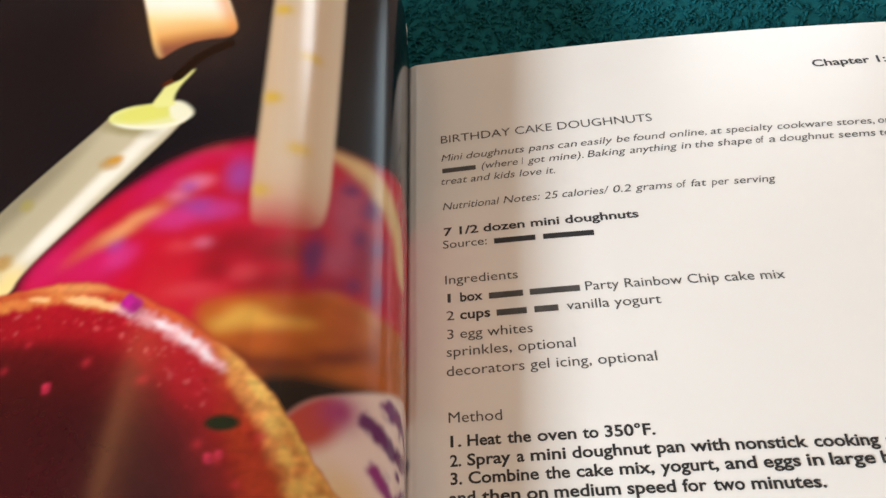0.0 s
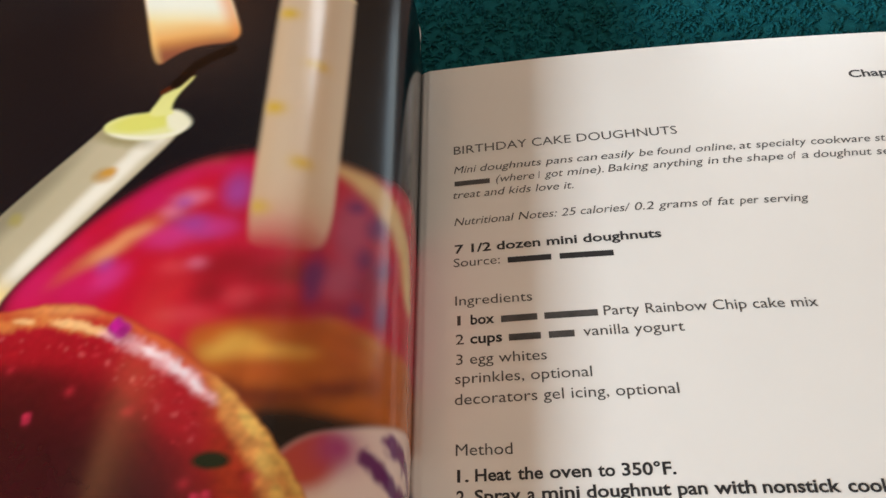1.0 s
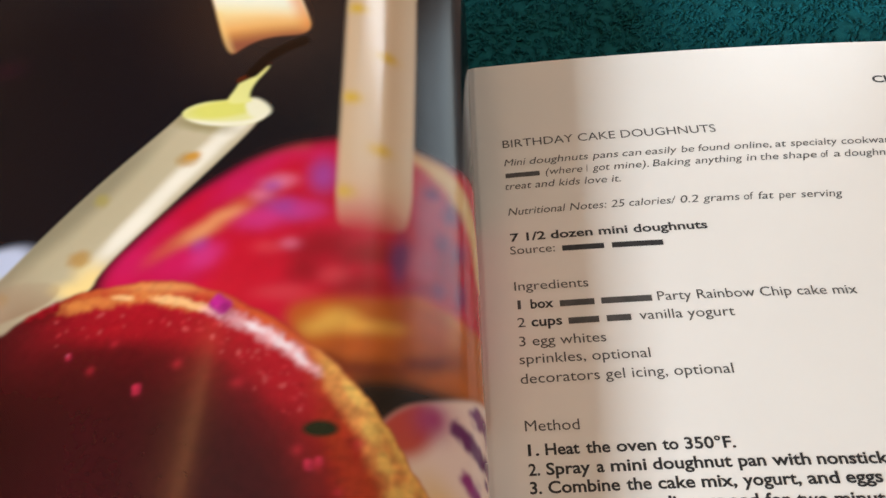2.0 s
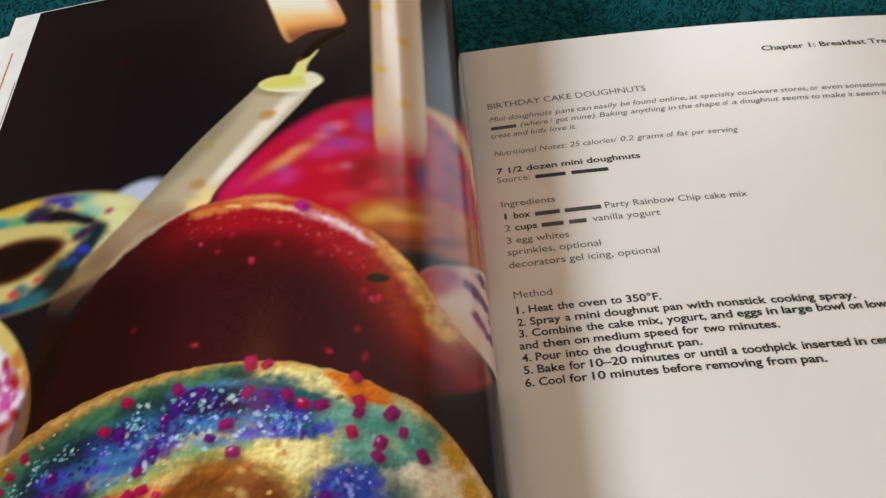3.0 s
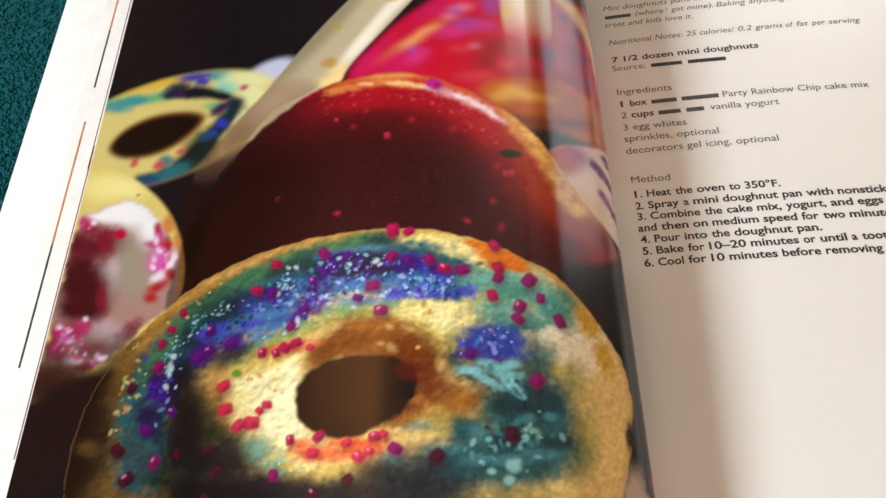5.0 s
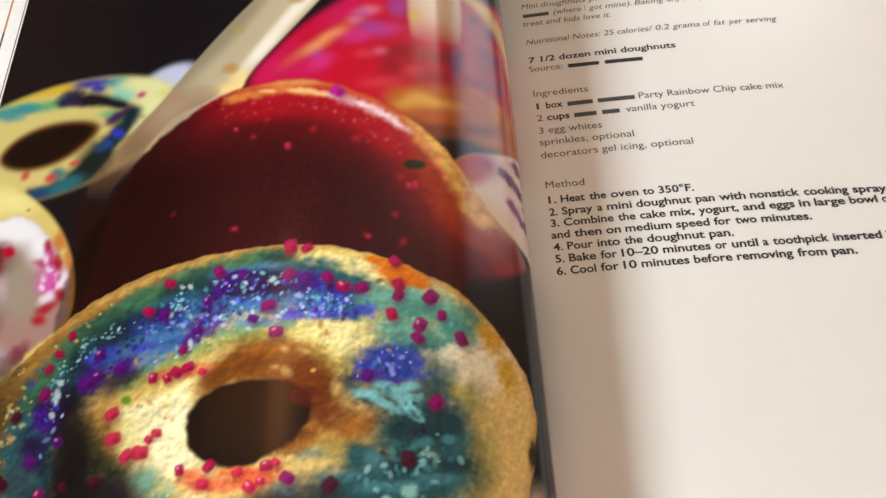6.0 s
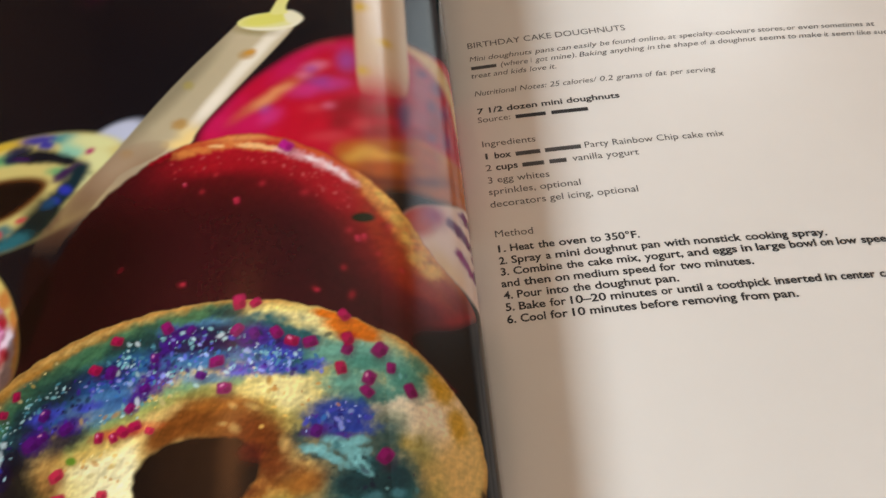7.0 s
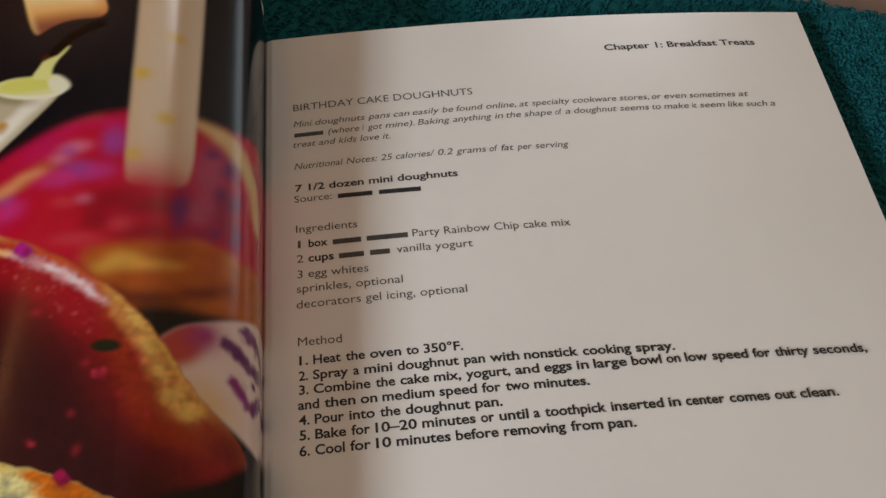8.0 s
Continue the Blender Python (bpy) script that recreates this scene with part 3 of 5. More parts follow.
    p.lay(0.8 * red * step(32 - edge, 30) * step(q + 150, 40), tint(160, 28, 42))
    p.lay(0.9 * red * step(17 - edge, 15) * step(q + 140, 34), tint(198, 36, 56))
    p.lay(red * 0.8 * p.blob(-62, -118, 9, 16, 25, 1.0), tint(150, 34, 22))
    p.lay(red * p.blob(-118, -104, 26, 16, 10, 1.2) * 0.55, tint(78, 20, 22))
    gold = red * step(5.0 - edge + 3 * (p.noise(6, 24) - 0.5), 5.5)
    right = step(q + 76, 14) * step(y + 139, 18)
    p.lay(gold * step(q + 131, 12) * (1 - right) * 0.6, tint(226, 130, 66))
    p.lay(red * right * step(11 - edge + 6 * (p.noise(6, 25) - 0.5), 10.0), tint(204, 112, 56))
    p.lay(red * right * step(6 - edge + 4 * (p.noise(4, 26) - 0.5), 6.0), tint(238, 194, 112))
    p.lay(red * p.blob(-42, -134, 15, 8, -35, 1.0) * 0.7, tint(170, 66, 48))
    p.lay(red * p.blob(-50, -130, 9, 4, -35, 1.0) * 0.7, tint(214, 140, 80))
    p.lay(0.7 * red * p.blob(-34, -137, 10, 8, 0, 1.0), tint(104, 40, 40))
    p.lay(0.6 * red * p.blob(-104, -79.5, 12, 1.8, -6, 0.9), tint(240, 190, 120))
    # wet highlight on the shoulder of the glaze, golden rim
    p.dabs(red, (66, 20, 28), 0.8, 1.3, 0.1, [(-124.9, -118.9, 29.3, 15.9, 167), (-108.9, -132.0, 24.7, 12.1, 170), (-90.2, -122.1, 13.4, 11.3, 159)])
    p.dabs(red, (178, 30, 46), 0.6, 1.4, 0.2, [(-100.2, -90.6, 14.1, 3.6, 164), (-81.1, -98.5, 9.2, 3.9, 139), (-75.3, -104.0, 6.1, 4.3, 119), (-115.4, -89.5, 9.1, 2.8, 177)])
    p.dabs(red, (226, 150, 84), 0.7, 0.9, 0.6, [(-116.4, -81.9, 9.2, 1.7, 179), (-105.7, -82.2, 6.4, 1.6, 167), (-124.0, -83.0, 3.9, 1.5, 5), (-99.4, -84.2, 4.8, 1.4, 163)])
    p.dabs(red, (250, 206, 150), 0.85, 0.8, 0.5, [(-102.5, -83.0, 4.7, 1.0, 168), (-96.3, -85.1, 4.1, 1.0, 162), (-113.4, -81.3, 2.5, 0.7, 171)])
    p.dabs(red, (240, 190, 196), 0.8, 1.0, 0.6, [(-86.4, -89.2, 5.5, 1.5, 154), (-79.9, -92.9, 4.9, 1.7, 146), (-73.9, -97.0, 4.5, 1.5, 138), (-69.9, -100.5, 2.4, 1.1, 133), (-91.7, -87.1, 3.1, 1.0, 157)])
    p.dabs(red, (255, 240, 246), 0.8, 0.9, 0.6, [(-82.9, -90.9, 3.4, 0.8, 151), (-76.8, -94.7, 3.0, 0.9, 144), (-72.4, -98.5, 2.1, 0.6, 136)])
    p.dabs(red, (222, 158, 94), 0.9, 0.9, 0.4, [(-64.4, -104.6, 4.3, 2.4, 125), (-60.2, -110.7, 5.1, 2.5, 123), (-56.6, -117.7, 4.9, 2.6, 114), (-52.9, -122.7, 4.5, 3.2, 115)])
    p.dabs(red, (244, 206, 120), 0.85, 0.8, 0.45, [(-61.6, -105.5, 3.2, 1.2, 128), (-57.7, -113.0, 3.0, 1.5, 122), (-51.4, -125.3, 3.5, 2.2, 24), (-54.4, -119.5, 2.4, 1.6, 123), (-46.6, -128.5, 4.0, 2.9, 17)])
    p.dabs(red, (168, 60, 30), 0.8, 1.1, 0.3, [(-64.4, -115.7, 7.1, 2.8, 112), (-59.0, -126.7, 6.8, 4.3, 106), (-50.2, -134.9, 7.3, 3.6, 170)])
    p.scatter(red, 110, 0.45, ((206, 70, 80), (220, 120, 120), (170, 36, 44)), 0.45, [(-92.8, -91.2, 12.3, 3.3, 161), (-80.9, -99.4, 7.6, 3.6, 138), (-120.1, -88.0, 9.4, 2.8, 171), (-72.6, -105.5, 4.7, 4.1, 89)])
    p.grains(p.ones, (190, 40, 150), [(-90.8, -85.1, 2.7)])
    p.grains(red, (168, 24, 44), [(-143.4, -86.5, 2.4), (-141.1, -86.0, 1.8), (-131.7, -82.5, 2.4), (-129.5, -81.9, 1.8), (-134.6, -83.9, 1.6)])
    p.grains(red, (196, 56, 84), [(-69.6, -120.9, 1.3), (-67.7, -120.0, 1.0), (-105.8, -104.3, 1.4), (-120.3, -132.0, 0.8), (-122.7, -95.3, 0.9), (-81.5, -138.4, 0.7)])
    p.emboss(red * right, 2.4, 242, 0.35)
    p.lay(p.blob(-67.8, -113.4, 3.4, 1.7, 4, 0.5), tint(34, 44, 20))
    rng = np.random.RandomState(5)
    for cx, cy in ((-68, -121), (-72, -118), (-60, -116), (-64, -126), (-74, -131), (-57, -131), (-98, -99), (-117, -99), (-113, -93), (-85, -104), (-121, -132), (-140, -124), (-82, -138), (-72, -140)):
        p.lay(red * 0.5 * p.blob(cx, cy, 0.8 + 0.7 * rng.rand(), 0.9 + 0.5 * rng.rand(), 90 * rng.rand(), 0.9), tint(206, 58, 74))
    # shade between the doughnuts
    p.lay(p.shape([(-40, -146), (-30, -140), (-16, -134), (2, -130), (2, -232), (-30, -230), (-30, -180), (-42, -166), (-60, -152)], 4), tint(24, 18, 20))
    p.lay(p.blob(-12, -203, 10, 14, 0, 0.5), tint(212, 190, 186))
    for cx, cy in ((-16, -196), (-12, -200), (-18, -203)):
        p.lay(p.blob(cx, cy, 2.6, 2.2, 0, 0.6), tint(176, 34, 110))
    p.lay(p.shape([(-172, -112), (-160, -118), (-163, -146), (-176, -166), (-168, -142)], 4), tint(40, 17, 18))

    # white iced doughnut at the fore-edge
    white = p.shape([(-216, -98), (-200, -101), (-189, -109), (-176, -122), (-168, -139), (-166, -156), (-176, -171), (-190, -181), (-216, -188)], 1.4)
    p.lay(white, tint(228, 210, 132))
    p.dabs(white, (250, 240, 170), 0.8, 1.0, 0.2, [(-200.3, -110.1, 8.9, 5.0, 159), (-192.0, -111.6, 7.2, 3.0, 148)])
    p.dabs(white, (208, 134, 72), 0.9, 0.9, 0.3, [(-170.3, -136.1, 8.3, 1.6, 100), (-168.1, -146.0, 9.9, 1.6, 99), (-175.1, -128.2, 3.7, 2.6, 82), (-168.4, -155.3, 4.0, 2.7, 115)])
    icing = white * p.shape([(-208.5, -120.3), (-201.2, -120.0), (-196.7, -117.7), (-189.0, -116.8), (-183.0, -121.8), (-177.9, -129.1), (-171.8, -136.6), (-168.4, -146.0), (-167.2, -155.6), (-172.1, -159.9), (-178.2, -163.7), (-183.8, -172.2), (-195.4, -177.1), (-206.6, -176.0), (-208.2, -154.1)], 2.0, 3, 31)
    p.lay(icing, tint(186, 150, 142))
    p.dabs(icing, (250, 250, 254), 1, 1.08, 0.25, [(-188.2, -122.9, 9.0, 5.2, 173), (-181.2, -129.9, 5.7, 3.9, 101), (-199.9, -121.5, 5.9, 2.2, 178), (-193.3, -120.0, 6.2, 3.3, 9)])
    p.dabs(icing, (168, 160, 142), 0.9, 1.35, 0.2, [(-186.7, -138.7, 8.3, 5.3, 116), (-182.9, -149.7, 8.6, 4.8, 164)])
    p.dabs(icing, (178, 142, 134), 0.8, 1.49, 0.2, [(-174.5, -156.4, 6.8, 4.4, 6), (-187.0, -156.7, 6.6, 4.7, 135)])
    p.dabs(icing, (206, 186, 192), 0.9, 1.22, 0.3, [(-191.5, -143.9, 5.9, 2.3, 96), (-191.4, -162.6, 6.8, 3.0, 159), (-197.0, -140.1, 4.6, 2.0, 144), (-186.9, -166.6, 4.4, 2.7, 6), (-182.9, -164.6, 2.6, 1.4, 166)])
    p.dabs(icing, (104, 26, 46), 1, 1.22, 0.3, [(-199.9, -133.1, 8.6, 5.0, 172), (-201.9, -139.3, 6.7, 4.6, 144), (-205.8, -130.8, 6.5, 3.9, 157)])
    p.dabs(icing, (78, 18, 30), 1, 0.94, 0.25, [(-197.9, -148.9, 9.6, 6.5, 124), (-202.7, -145.1, 8.7, 5.3, 117), (-201.3, -155.0, 6.3, 4.2, 152), (-195.5, -155.6, 5.0, 3.4, 150)])
    p.dabs(icing, (136, 28, 58), 0.9, 1.08, 0.4, [(-195.4, -129.1, 5.1, 3.0, 172), (-201.9, -125.6, 4.3, 2.4, 160), (-195.5, -133.1, 4.1, 2.5, 117), (-192.6, -152.4, 5.2, 1.8, 104), (-201.5, -162.3, 7.3, 3.4, 178), (-205.1, -167.2, 5.0, 3.3, 152), (-180.9, -164.9, 4.0, 2.9, 38), (-191.8, -169.3, 5.0, 2.6, 177), (-192.3, -175.4, 4.9, 2.4, 168)])
    p.dabs(icing, (192, 46, 116), 0.9, 0.94, 0.4, [(-205.5, -122.9, 3.6, 2.3, 151), (-201.2, -163.7, 5.1, 2.5, 166), (-197.2, -161.1, 2.9, 2.0, 149), (-177.9, -135.8, 4.1, 1.3, 160), (-177.5, -131.7, 3.8, 1.3, 102), (-203.6, -169.3, 2.8, 1.7, 160), (-173.9, -143.3, 5.0, 2.3, 94)])
    p.dabs(icing, (222, 112, 192), 0.9, 0.94, 0.45, [(-175.7, -140.7, 4.8, 3.4, 122), (-176.6, -143.9, 2.8, 1.8, 156), (-178.1, -133.1, 3.0, 0.9, 102), (-200.9, -165.2, 2.7, 1.4, 165), (-189.9, -174.2, 1.5, 0.8, 165)])
    p.dabs(icing, (244, 230, 244), 0.95, 0.94, 0.35, [(-171.5, -141.3, 3.9, 1.9, 95), (-175.3, -147.4, 2.6, 1.9, 20), (-176.2, -137.5, 1.5, 1.1, 143), (-201.8, -123.5, 1.4, 0.9, 144), (-197.5, -172.2, 2.7, 1.2, 168), (-199.9, -165.8, 1.6, 0.6, 1), (-196.6, -158.8, 0.9, 0.6, 137), (-204.8, -160.5, 1.2, 0.7, 161), (-178.2, -134.0, 1.7, 0.7, 104)])
    p.dabs(icing, (180, 28, 44), 0.9, 0.94, 0.3, [(-175.0, -150.9, 3.3, 1.9, 24), (-176.3, -154.4, 2.3, 1.4, 161), (-171.4, -146.8, 2.2, 1.4, 111), (-173.8, -136.3, 3.0, 1.8, 110), (-178.5, -129.1, 2.0, 1.3, 113)])
    p.dabs(icing, (190, 22, 66), 1, 0.54, 0.15, [(-191.1, -129.6, 2.3, 1.7, 147)])
    p.dabs(icing, (112, 92, 88), 0.6, 1.62, 0.3, [(-195.5, -168.4, 16.0, 3.7, 2), (-180.9, -170.1, 6.3, 4.0, 22)])
    p.dabs(white, (72, 36, 34), 0.95, 1.0, 0.2, [(-196.4, -180.6, 19.4, 5.3, 0), (-181.1, -173.9, 6.2, 4.4, 27), (-206.6, -176.0, 11.7, 6.6, 163)])
    p.dabs(white, (60, 50, 30), 0.9, 0.5, 0.1, [(-187.8, -115.1, 0.6, 0.4, 155)])
    p.scatter(icing, 60, 0.7, ((232, 150, 206), (206, 60, 130), (250, 226, 244)), 0.7, [(-175.4, -140.1, 8.2, 3.3, 103), (-200.9, -165.2, 6.6, 4.7, 138), (-205.4, -123.5, 4.3, 2.0, 164), (-191.1, -172.5, 7.4, 2.4, 171)])
    p.shade(1 - white * 0.35 * p.blob(-198, -186, 28, 20, 0, 1.0))
    p.lay(p.shape([(-200, -178), (-182, -176), (-170, -166), (-168, -172), (-186, -186), (-196, -214), (-216, -226), (-216, -190)], 5), tint(34, 22, 26))

    p.shade(1 + red * 0.25 * (p.noise(1.2, 71) - 0.5))
    p.shade(1 - red * 0.60 * step(-q - 112, 36) * step(-y - 90, 24))
    p.blur(0.3)
    return paint_front_doughnut(p)


def paint_front_doughnut(p):
    """The ring doughnut in front: teal, blue and violet icing with pink sugar."""
    q, y = p.q, p.y
    outline = rounded([(-191, -214), (-192, -200), (-190, -186), (-184, -173), (-172, -160), (-159, -149.5), (-143, -143), (-124, -139.3), (-101, -139.6), (-81, -143.8), (-65, -150.5), (-55, -155.5), (-45, -163.5), (-35, -175), (-32.5, -187), (-36.5, -203), (-44, -220), (-56, -246), (-180, -246)])
    edge = outline_distance(q, y, outline) + 1.2 * (p.noise(3.0, 50) - 0.5)
    body = step(edge + 0.5, 1.0)

    p.lay(body, tint(230, 204, 140))
    p.lay(body * step(3 - edge, 3) * 0.8, tint(200, 150, 82))
    # crumb: flank in shade, lit cream round the hole, pale far side
    p.dabs(body, (80, 62, 46), 1, 1.2, 0.2, [(-186.4, -194.6, 23.9, 12.1, 97), (-188.5, -208.3, 14.6, 9.4, 116), (-184.7, -178.3, 9.4, 7.7, 87)])
    p.dabs(body, (58, 38, 32), 1, 1.2, 0.2, [(-191.8, -197.2, 24.1, 6.2, 99), (-191.1, -211.2, 9.7, 6.2, 117), (-189.7, -183.0, 7.6, 4.7, 73), (-184.2, -171.6, 5.0, 4.5, 125)])
    p.dabs(body, (140, 112, 66), 0.9, 1.1, 0.3, [(-175.9, -192.3, 10.5, 3.8, 112), (-170.3, -213.2, 13.0, 4.9, 173), (-179.3, -178.9, 7.5, 4.0, 55), (-187.0, -199.3, 3.5, 2.1, 165), (-156.3, -217.9, 9.3, 4.2, 173)])
    p.dabs(body, (168, 134, 80), 0.9, 1.0, 0.3, [(-172.9, -171.0, 6.9, 5.2, 58), (-167.1, -163.7, 6.5, 2.9, 40), (-158.6, -156.4, 7.9, 2.8, 35), (-182.1, -173.3, 5.3, 3.9, 138)])
    p.lay(0.9 * body * p.stroke([(-176.6, -169.8), (-169.9, -160.2), (-159.0, -153.5), (-147.4, -148.6), (-139.0, -145.4), (-127.3, -143.0), (-113.7, -141.6), (-103.7, -141.9)], 2.6, 2.5, 1.5, 31), tint(190, 146, 78))
    p.dabs(body, (242, 230, 172), 1, 0.9, 0.25, [(-139.2, -186.7, 12.0, 9.7, 121), (-136.1, -194.6, 9.2, 7.4, 152), (-129.1, -204.5, 8.7, 5.3, 12), (-123.6, -208.6, 9.0, 4.9, 173)])
    p.dabs(body, (255, 248, 208), 0.95, 1.1, 0.2, [(-134.9, -191.1, 8.1, 5.8, 107), (-131.0, -185.9, 8.1, 2.8, 96), (-131.2, -198.4, 6.3, 3.9, 169), (-140.5, -182.7, 5.2, 3.4, 10)])
    p.dabs(body, (176, 128, 72), 0.8, 1.1, 0.3, [(-151.9, -188.2, 7.5, 4.0, 111), (-148.0, -180.3, 5.3, 2.8, 13), (-150.8, -196.1, 4.9, 3.0, 167)])
    p.dabs(body, (226, 200, 124), 0.9, 1.0, 0.3, [(-140.8, -178.9, 9.2, 3.2, 15), (-115.4, -210.9, 7.4, 2.3, 175), (-125.5, -212.7, 7.4, 2.0, 176)])
    p.dabs(body, (240, 226, 154), 1, 0.9, 0.3, [(-91.5, -169.6, 11.4, 8.1, 177), (-98.5, -166.9, 5.6, 3.8, 172), (-84.7, -166.9, 7.5, 4.4, 2), (-91.4, -146.3, 14.4, 3.7, 172), (-82.1, -151.5, 9.4, 7.2, 152), (-78.4, -156.4, 7.7, 4.6, 4)])
    p.dabs(body, (250, 240, 186), 0.8, 1.2, 0.2, [(-90.0, -166.9, 7.6, 4.1, 179), (-82.9, -151.2, 5.3, 4.7, 8), (-87.8, -171.6, 4.5, 3.4, 1), (-89.9, -146.5, 9.6, 1.7, 173)])
    p.dabs(body, (206, 190, 112), 0.8, 1.1, 0.3, [(-87.2, -177.7, 6.0, 3.2, 24), (-93.9, -174.8, 4.8, 2.5, 143), (-77.1, -164.3, 4.6, 2.1, 4)])
    p.dabs(body, (252, 240, 218), 1, 0.9, 0.2, [(-56.9, -178.6, 13.5, 9.8, 5), (-49.8, -174.5, 11.1, 8.7, 24), (-58.1, -172.8, 11.4, 4.3, 9)])
    p.dabs(body, (240, 212, 152), 1, 1.0, 0.2, [(-49.3, -194.6, 13.2, 9.8, 50), (-45.2, -207.7, 13.9, 6.5, 78), (-41.1, -185.3, 10.3, 5.7, 74), (-54.8, -217.6, 12.4, 5.5, 9)])
    p.dabs(body, (216, 176, 66), 0.9, 0.8, 0.3, [(-42.5, -176.0, 5.1, 3.7, 99), (-50.4, -164.0, 5.5, 2.7, 145), (-46.5, -167.8, 4.3, 3.7, 33), (-63.0, -183.8, 6.2, 2.9, 5)])
    p.dabs(body, (178, 160, 84), 0.65, 1.1, 0.2, [(-69.6, -218.8, 15.1, 2.7, 3), (-56.6, -203.3, 9.1, 5.0, 79), (-57.7, -186.7, 5.2, 4.5, 84), (-82.4, -195.8, 8.5, 3.9, 2), (-88.1, -199.0, 8.4, 3.9, 169)])
    p.dabs(body, (150, 166, 104), 0.45, 1.2, 0.2, [(-52.0, -201.3, 9.3, 3.7, 80), (-54.0, -184.4, 4.6, 4.0, 87), (-74.2, -200.1, 3.1, 2.7, 60), (-62.7, -179.2, 5.0, 4.0, 72)])
    # icing: green fringe, teal, then blue, navy and violet
    band = body * p.stroke([(-168.6, -205.4), (-171.1, -194.3), (-171.2, -183.8), (-167.5, -175.1), (-159.3, -165.8), (-148.0, -158.8), (-134.9, -153.8), (-122.5, -151.5), (-110.0, -151.2), (-97.0, -152.4), (-86.7, -157.0)], 15.5, 5, 5, 8)
    p.lay(band, tint(64, 118, 124))
    p.lay(0.95 * body * p.stroke([(-172.6, -179.5), (-170.3, -172.8), (-163.5, -161.4), (-153.8, -155.9), (-142.5, -150.0), (-134.1, -146.5), (-123.8, -144.5), (-112.1, -143.0), (-105.4, -143.0)], 6, 4, 3, 32), tint(88, 136, 104))
    p.lay(0.9 * body * p.stroke([(-146.7, -177.4), (-138.2, -173.6), (-128.8, -169.6), (-120.7, -166.9), (-111.2, -166.9), (-104.8, -167.5)], 4.2, 4, 3, 33), tint(168, 178, 112))
    p.lay(0.8 * body * p.stroke([(-145.5, -173.9), (-136.8, -170.4), (-127.3, -166.1), (-117.7, -164.3), (-109.5, -164.3), (-101.6, -163.7)], 3, 3.5, 3, 34), tint(120, 170, 140))
    p.dabs(body, (132, 186, 172), 1, 0.9, 0.35, [(-69.2, -159.1, 10.1, 5.7, 177), (-59.2, -163.7, 7.1, 4.9, 145), (-69.7, -169.8, 9.3, 3.0, 14), (-78.4, -157.9, 6.2, 3.2, 3), (-74.8, -166.6, 6.1, 3.4, 6)])
    p.dabs(body, (92, 158, 146), 0.8, 0.9, 0.4, [(-58.4, -165.8, 5.6, 3.8, 152), (-69.3, -161.1, 6.2, 2.8, 6), (-66.8, -171.3, 7.9, 1.6, 16), (-53.4, -160.8, 4.0, 2.2, 157)])
    p.dabs(body, (40, 78, 82), 0.85, 1.0, 0.45, [(-153.7, -161.1, 8.3, 5.1, 19), (-126.8, -149.2, 6.3, 4.4, 163), (-162.2, -167.8, 3.7, 3.6, 31), (-135.3, -150.0, 4.9, 3.1, 12), (-107.0, -143.3, 4.4, 2.2, 170)])
    p.dabs(body, (34, 40, 72), 0.9, 1.0, 0.4, [(-146.2, -160.2, 6.3, 3.5, 20), (-156.8, -169.3, 6.1, 4.3, 32), (-162.2, -178.9, 5.1, 4.9, 14), (-149.5, -175.1, 7.1, 3.7, 20)])
    p.dabs(body, (22, 30, 40), 0.95, 1.1, 0.25, [(-160.7, -189.1, 10.0, 5.1, 103), (-159.6, -201.6, 8.0, 5.2, 109), (-151.9, -206.5, 11.1, 5.9, 171), (-140.2, -214.7, 13.7, 5.1, 175), (-155.6, -212.4, 6.3, 2.9, 173)])
    p.dabs(body, (34, 36, 52), 0.9, 1.2, 0.25, [(-145.9, -204.2, 9.8, 4.8, 159), (-134.3, -214.4, 10.6, 5.1, 173), (-122.2, -217.6, 8.8, 3.3, 175), (-142.8, -218.8, 16.6, 4.2, 176)])
    p.dabs(body, (44, 60, 46), 0.8, 1.2, 0.25, [(-155.1, -193.4, 6.4, 5.1, 138), (-149.8, -198.4, 7.6, 2.7, 165), (-163.9, -208.9, 6.5, 2.9, 172)])
    p.dabs(body, (116, 168, 150), 0.7, 1.2, 0.3, [(-137.6, -203.9, 4.3, 3.1, 140), (-131.9, -208.0, 3.2, 2.7, 141)])
    p.dabs(body, (58, 112, 172), 0.9, 1.0, 0.45, [(-137.7, -161.1, 9.0, 5.7, 12), (-147.8, -168.1, 7.0, 3.3, 14), (-131.4, -155.9, 6.6, 3.7, 0), (-114.8, -156.2, 8.4, 3.2, 172), (-97.0, -156.2, 9.6, 3.9, 175), (-135.5, -166.4, 6.3, 3.3, 14)])
    p.dabs(body, (96, 150, 196), 0.7, 1.0, 0.5, [(-139.0, -164.0, 6.6, 1.4, 2), (-140.2, -169.3, 5.3, 2.6, 14), (-116.4, -157.6, 7.7, 2.5, 172), (-98.5, -157.9, 8.0, 2.8, 175), (-112.8, -162.6, 8.2, 1.7, 173), (-120.3, -147.1, 5.8, 1.9, 172), (-111.9, -146.3, 6.6, 1.7, 4)])
    p.dabs(body, (56, 30, 92), 0.9, 0.9, 0.5, [(-114.9, -152.1, 9.3, 3.3, 177), (-106.7, -151.5, 8.3, 4.0, 171), (-167.4, -183.5, 6.2, 4.0, 120), (-170.9, -192.0, 5.1, 3.5, 115), (-138.0, -157.3, 5.0, 2.6, 1), (-120.1, -150.0, 4.1, 2.9, 163)])
